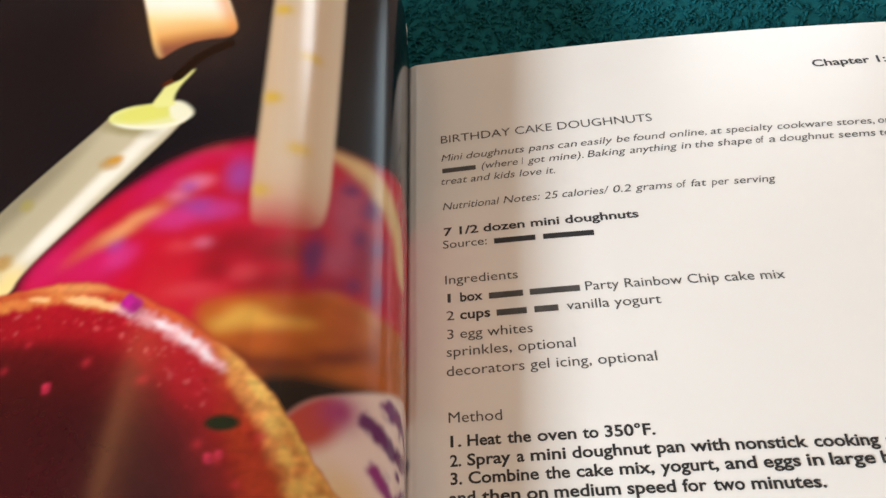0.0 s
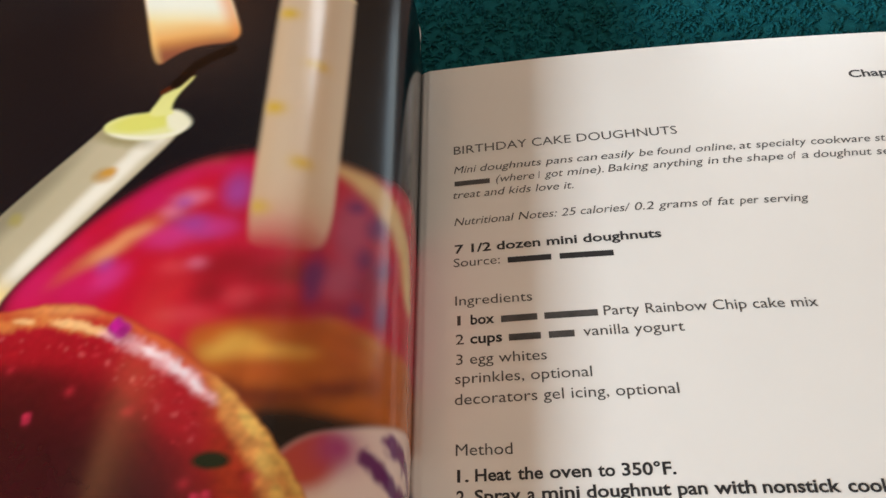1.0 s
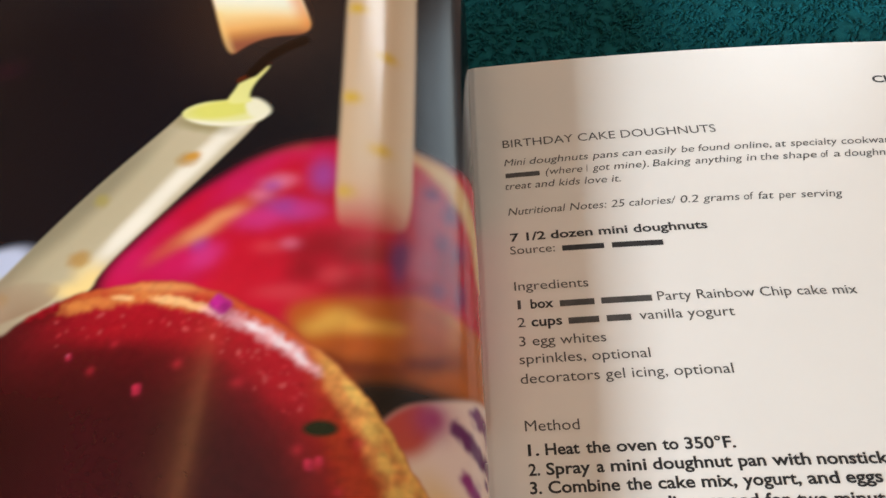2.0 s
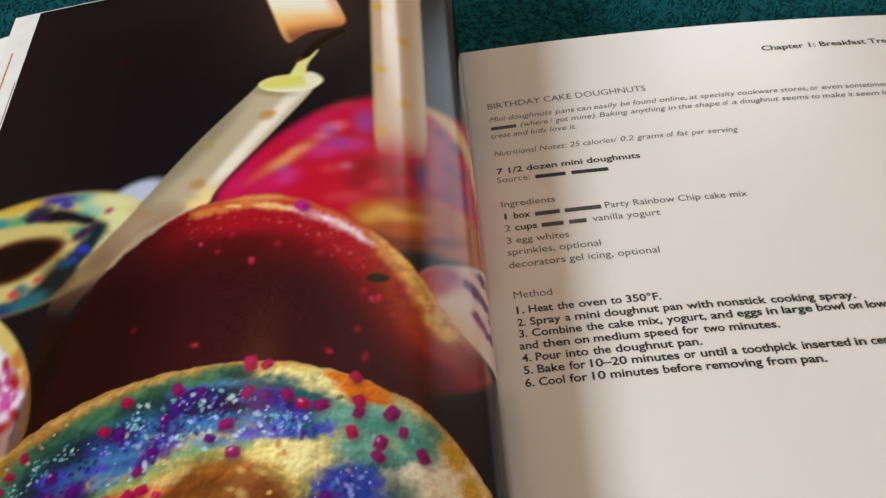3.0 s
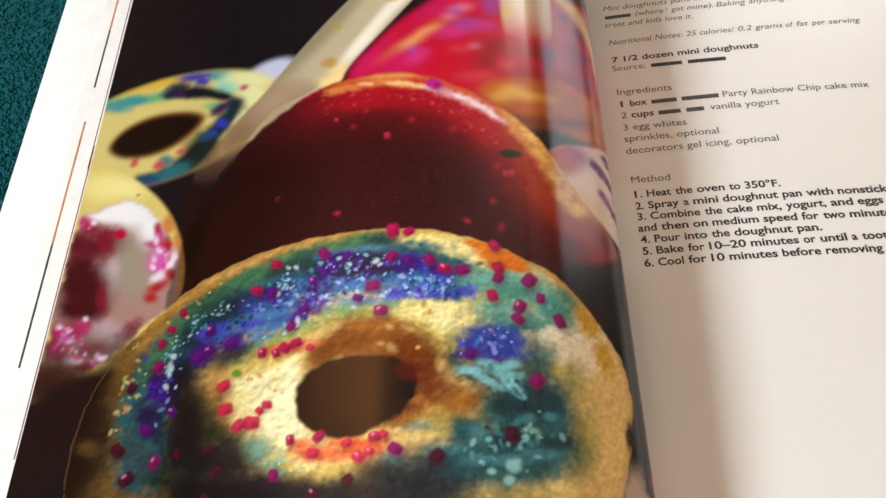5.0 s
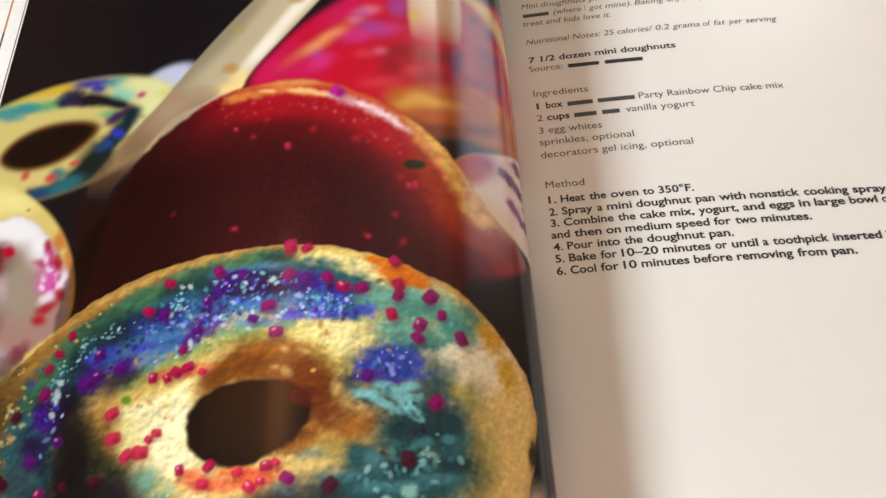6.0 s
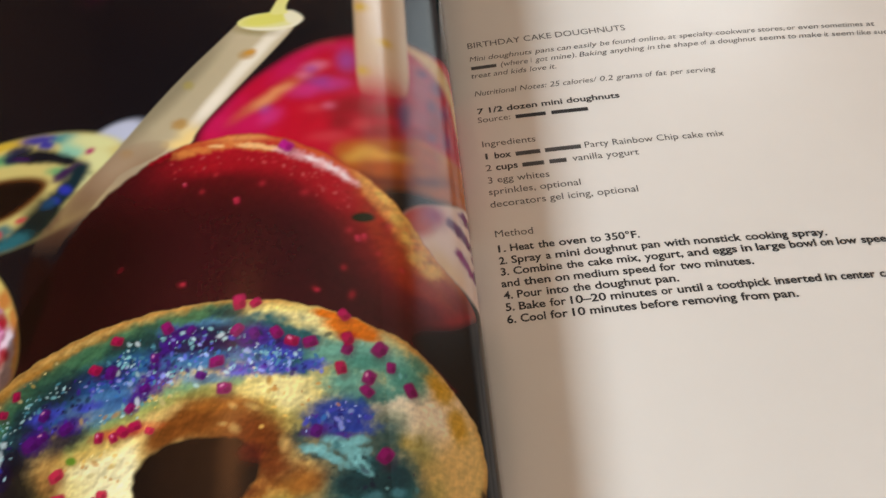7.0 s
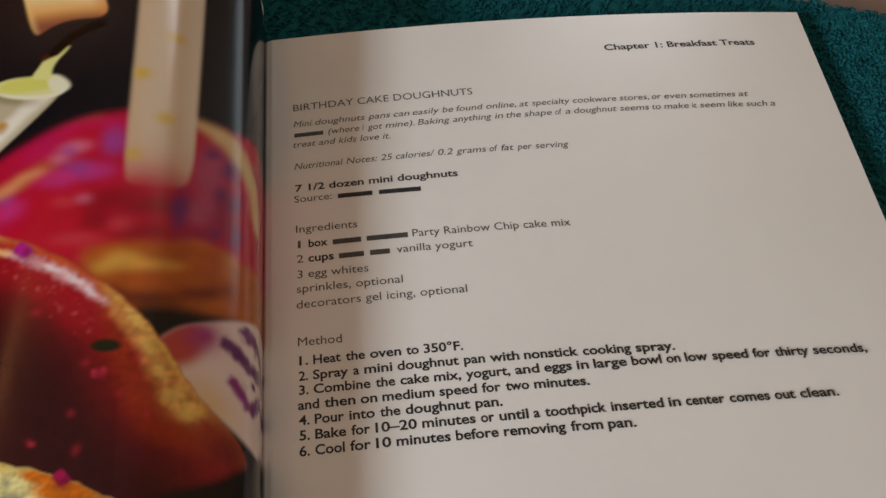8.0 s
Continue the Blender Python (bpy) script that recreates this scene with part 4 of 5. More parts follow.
    p.lay(0.9 * body * p.stroke([(-120.1, -148.3), (-124.1, -151.8), (-126.4, -157.3), (-128.3, -163.4), (-131.3, -167.5)], 3.4, 2.5, 3, 35), tint(92, 36, 150))
    p.dabs(body, (88, 40, 156), 0.85, 0.8, 0.5, [(-125.9, -162.3, 5.3, 3.0, 21), (-117.7, -148.0, 5.1, 2.2, 171), (-98.7, -151.5, 5.5, 3.3, 172), (-89.9, -155.6, 3.2, 2.5, 161), (-156.9, -174.5, 3.7, 3.3, 5), (-148.1, -171.6, 4.2, 2.2, 7), (-168.9, -184.7, 3.9, 2.8, 120)])
    p.dabs(body, (88, 98, 204), 0.9, 0.8, 0.5, [(-94.6, -161.7, 7.2, 2.1, 172), (-83.0, -161.7, 4.0, 1.7, 1), (-103.3, -161.7, 3.9, 1.7, 173), (-90.8, -158.2, 4.7, 1.8, 178), (-155.3, -167.8, 4.8, 2.6, 12), (-143.8, -166.6, 3.6, 1.4, 3)])
    p.dabs(body, (40, 48, 80), 0.7, 1.0, 0.4, [(-167.1, -195.5, 4.9, 2.2, 104), (-111.8, -148.3, 6.8, 1.5, 172)])
    p.dabs(body, (72, 98, 106), 0.9, 1.0, 0.4, [(-172.7, -200.4, 5.6, 3.7, 114), (-168.9, -203.9, 4.2, 3.1, 119)])
    p.dabs(body, (58, 108, 112), 1, 0.9, 0.35, [(-71.1, -195.5, 11.2, 9.8, 26), (-61.7, -196.6, 9.3, 7.1, 86), (-78.7, -208.9, 13.7, 6.6, 3), (-67.5, -207.7, 12.8, 6.3, 6), (-88.4, -210.6, 6.8, 5.7, 2), (-84.1, -201.9, 4.4, 4.1, 72)])
    p.dabs(body, (58, 66, 76), 0.9, 1.2, 0.3, [(-98.1, -212.4, 9.8, 6.2, 176), (-107.8, -216.7, 10.1, 4.7, 175), (-113.4, -217.9, 7.3, 3.6, 174), (-91.1, -217.6, 8.1, 4.1, 179)])
    p.dabs(body, (36, 72, 80), 0.85, 0.9, 0.45, [(-72.4, -194.0, 5.7, 3.1, 174), (-63.6, -193.2, 5.9, 4.3, 55), (-74.4, -203.6, 6.4, 2.6, 4), (-86.4, -181.8, 2.9, 2.6, 5), (-82.3, -186.7, 2.9, 1.6, 3), (-67.8, -189.1, 3.7, 2.3, 164), (-61.4, -203.1, 4.6, 2.1, 4)])
    p.dabs(body, (50, 98, 106), 0.8, 1.2, 0.35, [(-75.4, -178.3, 11.3, 7.1, 7), (-73.5, -186.2, 8.5, 4.8, 162), (-64.4, -182.4, 5.1, 4.3, 54)])
    p.dabs(body, (62, 88, 182), 0.95, 1.0, 0.5, [(-77.5, -174.8, 6.5, 3.3, 4), (-74.7, -180.0, 6.8, 1.9, 4), (-82.0, -177.7, 2.9, 1.6, 3), (-71.5, -176.5, 3.4, 2.9, 65)])
    p.dabs(body, (104, 56, 158), 0.8, 0.8, 0.4, [(-82.1, -180.3, 3.8, 1.6, 8), (-75.6, -181.8, 2.9, 1.1, 4)])
    p.dabs(body, (146, 206, 212), 0.9, 0.7, 0.5, [(-75.0, -184.7, 5.7, 1.9, 155), (-82.1, -185.3, 3.7, 1.4, 171), (-72.1, -188.5, 3.4, 1.4, 144), (-77.9, -187.9, 4.3, 1.1, 154), (-70.2, -191.1, 2.0, 1.0, 150), (-72.0, -183.0, 2.4, 1.4, 7)])
    p.dabs(body, (92, 146, 156), 0.8, 0.8, 0.5, [(-68.4, -197.5, 2.3, 1.3, 7), (-80.5, -202.5, 3.0, 2.1, 136), (-62.4, -196.6, 2.1, 1.2, 6), (-68.1, -204.2, 1.4, 0.9, 139), (-70.9, -205.7, 1.1, 0.7, 7), (-66.0, -206.8, 4.9, 1.4, 5), (-77.3, -208.9, 8.3, 1.4, 2)])
    p.dabs(body, (84, 140, 150), 0.6, 1.1, 0.4, [(-96.7, -200.1, 4.3, 1.5, 177), (-86.9, -206.3, 5.5, 1.4, 1), (-102.2, -208.6, 2.9, 2.0, 173)])
    p.dabs(body, (26, 28, 40), 0.85, 1.1, 0.2, [(-136.8, -217.9, 25.4, 4.7, 176), (-152.5, -213.8, 10.8, 4.3, 174), (-157.8, -197.2, 11.1, 4.7, 101)])
    p.dabs(body, (46, 56, 62), 0.85, 1.2, 0.2, [(-118.6, -216.2, 11.7, 3.3, 176), (-105.1, -212.4, 6.3, 3.7, 174), (-107.8, -219.4, 17.1, 3.6, 176), (-96.6, -215.9, 8.3, 3.6, 177)])
    # hole: baked inner wall, then the dark opening
    p.dabs(body, (138, 88, 42), 0.95, 0.7, 0.2, [(-106.1, -176.0, 14.4, 7.4, 164), (-96.7, -183.2, 8.7, 7.4, 100), (-115.5, -175.1, 8.6, 4.2, 15), (-121.8, -177.7, 6.0, 3.5, 40)])
    p.dabs(body, (170, 116, 56), 0.8, 1.0, 0.3, [(-96.7, -194.3, 6.3, 2.8, 18), (-87.3, -192.9, 6.6, 3.3, 12), (-106.3, -171.0, 9.5, 2.0, 174), (-99.6, -198.4, 5.7, 1.8, 18), (-85.2, -194.3, 4.3, 3.0, 3)])
    p.dabs(body, (128, 70, 34), 0.8, 1.0, 0.3, [(-93.7, -186.5, 6.3, 3.8, 91), (-90.9, -189.7, 5.8, 2.5, 179), (-101.0, -196.4, 6.3, 1.9, 23), (-98.4, -180.0, 4.9, 4.5, 112)])
    hole = body * p.shape([(-128.9, -193.2), (-128.9, -187.6), (-125.8, -182.4), (-119.2, -179.5), (-109.1, -179.2), (-101.0, -180.9), (-96.3, -186.5), (-96.1, -190.8), (-99.4, -195.8), (-106.1, -200.1), (-112.7, -202.5), (-119.5, -201.9), (-125.3, -198.7)], 1.6, 1.2, 3)
    p.lay(hole, tint(50, 35, 27))
    p.dabs(hole, (34, 25, 23), 0.9, 1.1, 0.1, [(-126.4, -190.2, 8.0, 4.0, 97), (-120.4, -199.3, 7.6, 2.4, 175), (-98.2, -187.9, 6.3, 3.0, 92)])
    p.dabs(body, (112, 44, 34), 0.8, 0.9, 0.3, [(-98.2, -185.0, 3.6, 2.5, 173)])
    p.dabs(body, (226, 200, 138), 0.5, 1.0, 0.5, [(-98.4, -172.5, 1.9, 0.8, 154), (-103.0, -178.0, 1.6, 1.1, 141), (-106.1, -176.5, 1.4, 0.7, 173), (-90.2, -183.2, 1.9, 1.2, 90), (-82.6, -197.5, 1.4, 1.0, 5), (-103.9, -171.6, 1.3, 0.8, 141), (-118.9, -170.1, 1.5, 0.9, 14)])
    p.dabs(body, (232, 112, 76), 0.85, 0.9, 0.3, [(-121.5, -206.0, 6.9, 2.0, 175), (-109.7, -205.4, 6.6, 2.4, 10), (-114.2, -203.6, 5.1, 1.2, 175), (-126.2, -203.3, 3.1, 1.8, 171), (-132.3, -175.1, 7.3, 1.7, 4)])
    p.dabs(body, (226, 140, 50), 1, 0.6, 0.25, [(-73.0, -149.7, 6.8, 3.5, 167), (-78.7, -146.0, 4.7, 1.5, 170), (-68.9, -152.4, 4.6, 1.8, 161)])
    p.dabs(body, (206, 60, 26), 0.8, 0.8, 0.2, [(-73.6, -153.2, 2.5, 1.4, 6)])
    p.dabs(p.ones, (214, 190, 176), 0.9, 0.8, 0.3, [(-37.1, -214.1, 7.7, 4.1, 75), (-34.3, -218.2, 5.7, 4.0, 31)])
    p.dabs(p.ones, (28, 28, 40), 0.9, 0.8, 0.2, [(-35.8, -197.5, 4.0, 1.8, 77)])
    p.dabs(p.ones, (170, 54, 92), 0.9, 0.7, 0.3, [(-1.0, -199.3, 9.6, 3.4, 1), (-19.8, -209.8, 8.6, 3.5, 177), (-11.8, -213.0, 7.0, 2.4, 5)])
    p.emboss(body * (1 - 0.8 * step(q + 78, 14)), 3.2, 231, 0.3)
    p.emboss(body * (1 - hole), 1.4, 232, 0.22)
    p.shade(1 + body * (1 - hole) * 0.24 * (p.fine - 0.5))
    p.shade(1 - 0.4 * body * step(-q - 158, 22) * step(-y - 160, 26) * step(12 - edge, 12))
    # crystals and grains of sugar
    p.scatter(body, 260, 0.5, ((150, 206, 214), (196, 228, 232), (96, 160, 180)), 0.75, [(-156.0, -163.1, 9.4, 2.7, 28), (-163.6, -168.7, 6.1, 2.8, 48), (-167.2, -176.8, 7.0, 2.3, 101), (-133.5, -169.8, 9.4, 2.5, 16), (-119.5, -160.8, 11.4, 3.2, 178), (-113.4, -150.6, 11.6, 3.7, 178), (-133.2, -153.8, 8.1, 5.0, 13), (-97.0, -157.9, 11.1, 5.3, 174)])
    p.scatter(body, 150, 0.55, ((120, 130, 220), (170, 190, 236), (60, 60, 150), (70, 130, 190)), 0.8, [(-93.7, -161.4, 9.4, 2.4, 177), (-84.7, -161.4, 5.2, 2.1, 1), (-98.5, -156.7, 9.6, 3.6, 174), (-137.6, -161.7, 8.0, 4.9, 12), (-113.1, -156.2, 10.0, 2.9, 172), (-77.5, -176.8, 6.8, 3.9, 5)])
    p.scatter(body, 150, 0.6, ((112, 60, 190), (90, 96, 206), (70, 44, 140), (160, 170, 230)), 0.8, [(-97.0, -152.4, 8.0, 4.0, 174), (-93.7, -161.4, 9.4, 2.1, 177), (-126.1, -160.2, 6.3, 5.7, 22), (-118.3, -150.9, 8.5, 3.7, 171), (-139.5, -158.8, 8.0, 3.8, 14), (-168.9, -184.1, 8.6, 3.6, 103), (-156.3, -172.8, 6.1, 3.8, 25), (-77.5, -176.0, 6.8, 3.9, 5)])
    p.scatter(body, 90, 0.6, ((24, 40, 60), (40, 30, 70), (30, 70, 80)), 0.6, [(-119.8, -153.5, 21.3, 4.5, 4), (-97.0, -155.3, 9.6, 4.7, 174), (-149.0, -164.9, 11.0, 4.6, 21), (-71.1, -195.5, 8.8, 7.4, 21)])
    p.scatter(body, 60, 0.7, ((150, 208, 214), (90, 150, 160), (170, 216, 214)), 0.55, [(-75.0, -186.5, 7.1, 3.5, 155), (-70.0, -201.3, 8.6, 5.9, 9), (-80.0, -207.7, 8.3, 4.3, 3), (-69.2, -159.4, 7.8, 3.5, 6), (-61.6, -164.0, 4.7, 2.9, 152)])
    p.scatter(body, 120, 0.6, ((250, 236, 180), (206, 150, 78), (232, 200, 120)), 0.6, [(-177.5, -179.2, 9.6, 4.5, 83), (-163.3, -159.7, 11.0, 2.0, 34), (-140.5, -182.7, 9.8, 4.9, 171), (-90.8, -170.4, 10.6, 7.4, 178), (-125.6, -168.1, 12.6, 1.8, 10), (-178.4, -192.3, 10.0, 2.6, 102), (-125.8, -207.7, 9.1, 2.9, 175)])
    p.dabs(body, (226, 240, 246), 0.7, 0.7, 0.3, [(-131.9, -149.5, 1.0, 0.6, 130), (-130.1, -167.2, 1.6, 0.7, 97), (-136.7, -157.6, 1.1, 0.8, 109), (-113.3, -159.9, 1.1, 0.6, 98), (-166.3, -178.3, 2.3, 1.0, 93), (-165.9, -174.5, 1.1, 0.8, 153), (-166.5, -183.5, 1.1, 0.8, 121), (-108.1, -150.3, 1.3, 0.8, 15)])
    p.dabs(body, (168, 216, 210), 0.85, 0.8, 0.3, [(-72.6, -210.0, 1.8, 1.7, 28), (-73.9, -213.8, 1.3, 1.1, 22), (-78.1, -211.8, 1.1, 0.8, 8)])
    p.dabs(body, (150, 196, 180), 0.6, 1.0, 0.3, [(-137.7, -203.1, 2.3, 1.6, 67)])
    p.grains(p.ones, (156, 28, 122), [(-169.8, -177.4, 2.2), (-132.0, -168.7, 1.7), (-123.7, -145.7, 2.2), (-108.9, -158.2, 2.4), (-103.6, -149.2, 2.1), (-92.6, -151.2, 2.2), (-83.6, -154.7, 2.3), (-106.3, -166.4, 2.3), (-73.8, -157.0, 2.0), (-65.1, -157.0, 2.6), (-62.3, -162.3, 1.8), (-68.3, -165.5, 2.3), (-69.0, -169.3, 2.1), (-57.2, -168.7, 2.4), (-65.1, -187.0, 2.5), (-133.1, -210.6, 1.8), (-166.3, -204.8, 2.0), (-101.6, -206.0, 2.1)])
    p.grains(p.ones, (186, 34, 100), [(-138.0, -147.7, 2.0), (-143.2, -155.9, 2.0), (-164.8, -160.8, 1.6), (-167.7, -165.8, 1.6), (-170.0, -170.1, 1.6), (-88.4, -154.1, 2.2), (-103.3, -140.4, 2.6), (-98.7, -141.3, 1.9), (-74.4, -146.5, 2.1), (-73.6, -153.8, 2.2), (-133.1, -175.1, 2.0), (-130.0, -173.9, 2.0), (-135.5, -176.5, 1.6), (-139.5, -176.0, 1.8), (-75.6, -162.6, 2.1), (-121.8, -201.3, 1.9), (-129.4, -201.6, 1.6), (-106.9, -202.5, 1.9)])
    p.grains(body, (212, 66, 104), [(-149.6, -185.0, 2.2), (-148.3, -191.7, 2.3), (-136.7, -191.4, 1.7), (-138.6, -192.9, 1.4), (-140.4, -196.1, 2.6), (-144.0, -196.6, 2.1), (-123.0, -205.7, 1.9), (-111.0, -207.4, 2.0), (-114.2, -203.6, 1.6), (-104.6, -201.9, 1.4), (-108.2, -206.3, 1.4), (-125.8, -175.7, 1.4)])
    p.grains(body, (112, 32, 140), [(-138.5, -157.3, 2.2), (-155.7, -167.5, 1.9), (-149.0, -172.2, 2.1), (-158.0, -175.4, 2.7), (-155.4, -173.9, 1.9), (-98.7, -150.9, 1.9), (-113.0, -161.7, 1.7), (-82.1, -180.3, 1.9), (-170.2, -195.8, 2.2), (-163.6, -191.1, 1.7), (-116.8, -147.4, 1.6), (-126.5, -154.7, 1.7), (-128.3, -163.4, 1.7)])
    p.grains(body, (96, 28, 62), [(-177.6, -200.7, 2.4), (-173.6, -208.9, 2.5), (-72.6, -201.9, 2.3), (-149.2, -209.2, 1.3), (-147.5, -207.7, 1.0), (-160.2, -203.1, 1.6), (-151.6, -202.5, 1.7), (-113.7, -213.0, 1.7), (-122.4, -215.9, 1.8), (-91.1, -208.3, 2.3), (-107.6, -219.9, 2.6), (-150.5, -216.5, 2.6), (-176.8, -183.0, 1.8)])
    p.dabs(body, (112, 160, 60), 0.9, 0.6, 0.2, [(-146.2, -181.5, 1.5, 1.1, 159)])
    grey = p.rgb.mean(-1, keepdims=True)
    vivid = np.clip(grey + 1.02 * (p.rgb - grey), 0.002, 0.96)
    vivid *= (1 - 0.15 * step(-p.q - 110, 70) - 0.14 * body * step(-p.q - 110, 60))[..., None]
    return vivid ** (1.14 + 0.16 * body[..., None]) * (1 + 0.05 * body[..., None])


def photo_page():
    """The left leaf: a sheet bent over the shoulder of the book, with the photograph on it."""
    step_mm = 0.36
    s = np.linspace(SS[0] * UNIT, LEAF, int(LEAF * 1000 / step_mm))
    v = np.linspace(0, 1, int((TOP - FOOT) * 1000 / step_mm))
    top = left_top(s)
    y = FOOT + (top[None, :] - FOOT) * v[:, None]
    s2 = np.broadcast_to(s[None, :], y.shape)
    points = left_surface(s2, y)
    page = grid_object("left_page", points[:, ::-1], photo, book, "glossy page filled by a photograph of iced doughnuts and candles")
    colour = paint_photo((-1000 * s2)[:, ::-1], (1000 * y)[:, ::-1]) * PRINT_GAIN
    layer = page.data.color_attributes.new("print", "FLOAT_COLOR", "POINT")
    layer.data.foreach_set("color", np.concatenate([colour, np.ones(colour.shape[:2] + (1,))], -1).reshape(-1).astype(np.float32))
    return page


PRINT_GAIN = 1.0
photo_page()


def section_block(name, outline, y0, y1, mat, label):
    """A solid with the given cross-section (x, z) between two places up the page."""
    n = len(outline)
    verts = [(x, y, z) for y in (y0, y1) for x, z in outline]
    faces = [(i, (i + 1) % n, n + (i + 1) % n, n + i) for i in range(n)] + [tuple(range(n))[::-1], tuple(range(n, 2 * n))]
    return mesh_object(name, verts, faces, mat, book, label, smooth=False)


# Leaves under the photograph: a short upper group and a lower group fanned out beyond it.
def under_left(width, lower, drop):
    s = np.linspace(0.016, width, 110)
    p = left_surface(s, 0.0 * s + FOOT, 0.0)
    p[:, 0] -= 0.0012 * np.clip(1 - (s - 0.016) / 0.05, 0, 1)
    low = lower + drop * np.clip((s - 0.15) / 0.06, 0, 1)
    return [(x, z - d) for (x, _, z), d in zip(p, low)]


upper = under_left(0.2205, 0.0009, 0.0)
section_block("upper_leaves", upper + [(x, z - 0.0020) for x, z in upper[::-1]], FOOT + 0.001, LEFT_TOP + 0.0040, EDGES, "white page edges stepping out under the photograph")
lower = under_left(0.2150, 0.0032, 0.0012)
edge_x, edge_z = lower[-1]
fan = [(edge_x - 0.00173 * n, edge_z - 0.00022 * n - 0.0000006 * n**3 + (0.00004 if n % 2 else 0.0)) for n in range(1, 20)]
section_block("lower_leaves", lower + fan + [(fan[-1][0] - 0.0022, fan[-1][1] - 0.003), (fan[-1][0] - 0.001, 0.002), (-0.007, 0.002)], FOOT + 0.002, LEFT_TOP - 0.0015, EDGES, "thick fanned stack of white leaves")


def edge_line(name, x, width, z, y0, y1, mat, label):
    verts = [(x, y0, z), (x + width, y0, z), (x + width, y1, z), (x, y1, z), (x, y0, z - 0.0012), (x + width, y0, z - 0.0012), (x + width, y1, z - 0.0012), (x, y1, z - 0.0012)]
    faces = [(0, 1, 2, 3), (7, 6, 5, 4), (0, 4, 5, 1), (1, 5, 6, 2), (2, 6, 7, 3), (3, 7, 4, 0)]
    return mesh_object(name, verts, faces, mat, book, label, smooth=False)


def top_of_upper(x):
    return float(np.interp(-x, [-a for a, _ in upper], [b for _, b in upper])) + 0.00012


for y0, y1, mat in ((0.021, -0.033, ORANGE), (-0.033, -0.062, INK), (-0.078, -0.129, ORANGE), (-0.129, -0.172, INK)):
    edge_line("printed_edge", -0.1783, 0.0006, top_of_upper(-0.1780), y1, y0, mat, "")
for y0, y1, x in ((0.002, -0.10, -0.1722), (-0.09, -0.20, -0.1719)):
    edge_line("printed_edge", x, 0.00028, top_of_upper(x), y1, y0, MAROON, "")

# Right page and its leaves
xs = np.concatenate([np.linspace(-0.0046, 0.006, 24), np.linspace(0.008, WIDE, 90)])
ys = np.linspace(FOOT, TOP, 60)
gx, gy = np.meshgrid(xs, ys)
right_page = grid_object("right_page", np.stack([gx - 0.0025 * gx / WIDE * (TOP - gy) / 0.1, gy, right_height(gx)], -1), PAPER, book, "satin white recipe page with printed text")
profile = [(x, float(right_height(np.array(x))) - 0.0006) for x in np.linspace(0.0005, WIDE - 0.0085, 60)]
section_block("right_leaves", profile + [(WIDE - 0.008, 0.002), (0.0, 0.002)], FOOT + 0.001, TOP - 0.0012, EDGES, "stack of white leaves under the recipe page")
box("cover", (-0.222, FOOT - 0.002, 0.0), (WIDE - 0.006, TOP - 0.001, 0.002), INK, book, 0.0006, "dark card cover under the leaves")

# ---- printed text of the recipe: baseline start and end in millimetres ----
REGULAR, BOLD, ITALIC, BAR, GREY_BAR = "regular", "bold", "italic", "bar", "grey_bar"


def words(text, starts, end, style, size):
    """A line of words that begin at the given places."""
    gap = 1.5 if style == BOLD else 1.15
    out = []
    for word, x0, following in zip(text.split(), starts, starts[1:] + [end + gap]):
        x1 = following - gap
        out.append((x0, max(x1, x0 + 0.5) if len(word) > 1 else min(x1, x0 + size * (0.12 if word == "I" else 0.5)), word, style, size))
    return out


LINES = [
    [(16.0, 17.0), (127.2, 187.1, "Chapter 1: Breakfast Treats", BOLD, 4.3)],
    [(-2.3, -2.1), (9.1, 74.4, "BIRTHDAY CAKE DOUGHNUTS", REGULAR, 4.6)],
    [(-9.8, -9.6), *words("Mini doughnuts pans can easily be found online, at specialty cookware stores, or even sometimes at", [9.1, 16.9, 35.9, 45.0, 51.9, 62.6, 67.7, 78.5, 90.5, 95.1, 110.2, 127.5, 139.6, 144.3, 153.8, 172.6], 176.5, ITALIC, 3.9)],
    [(-14.6, -14.6), (9.3, 19.6, "", GREY_BAR, 3.9), *words("(where I got mine). Baking anything in the shape of a doughnut seems to make it seem like such a", [21.4, 33.6, 35.4, 41.8, 53.3, 65.9, 81.0, 85.1, 91.6, 102.8, 106.5, 109.8, 126.6, 138.6, 143.0, 153.5, 156.5, 167.1, 174.1, 183.4], 185.4, ITALIC, 3.9)],
    [(-19.2, -19.4), (8.9, 43.2, "treat and kids love it.", ITALIC, 3.9)],
    [(-29.0, -29.5), *words("Nutritional Notes: 25 calories/ 0.2 grams of fat per serving", [9.2, 27.2, 39.1, 44.4, 59.1, 65.4, 77.1, 81.2, 86.8, 93.2], 105.0, ITALIC, 3.9)],
    [(-38.5, -38.5), (9.3, 64.9, "7 1/2 dozen mini doughnuts", BOLD, 4.0)],
    [(-43.0, -43.4), (9.0, 21.6, "Source:", REGULAR, 4.0), (23.7, 35.4, "", BAR, 4.0), (37.6, 51.8, "", BAR, 4.0)],
]
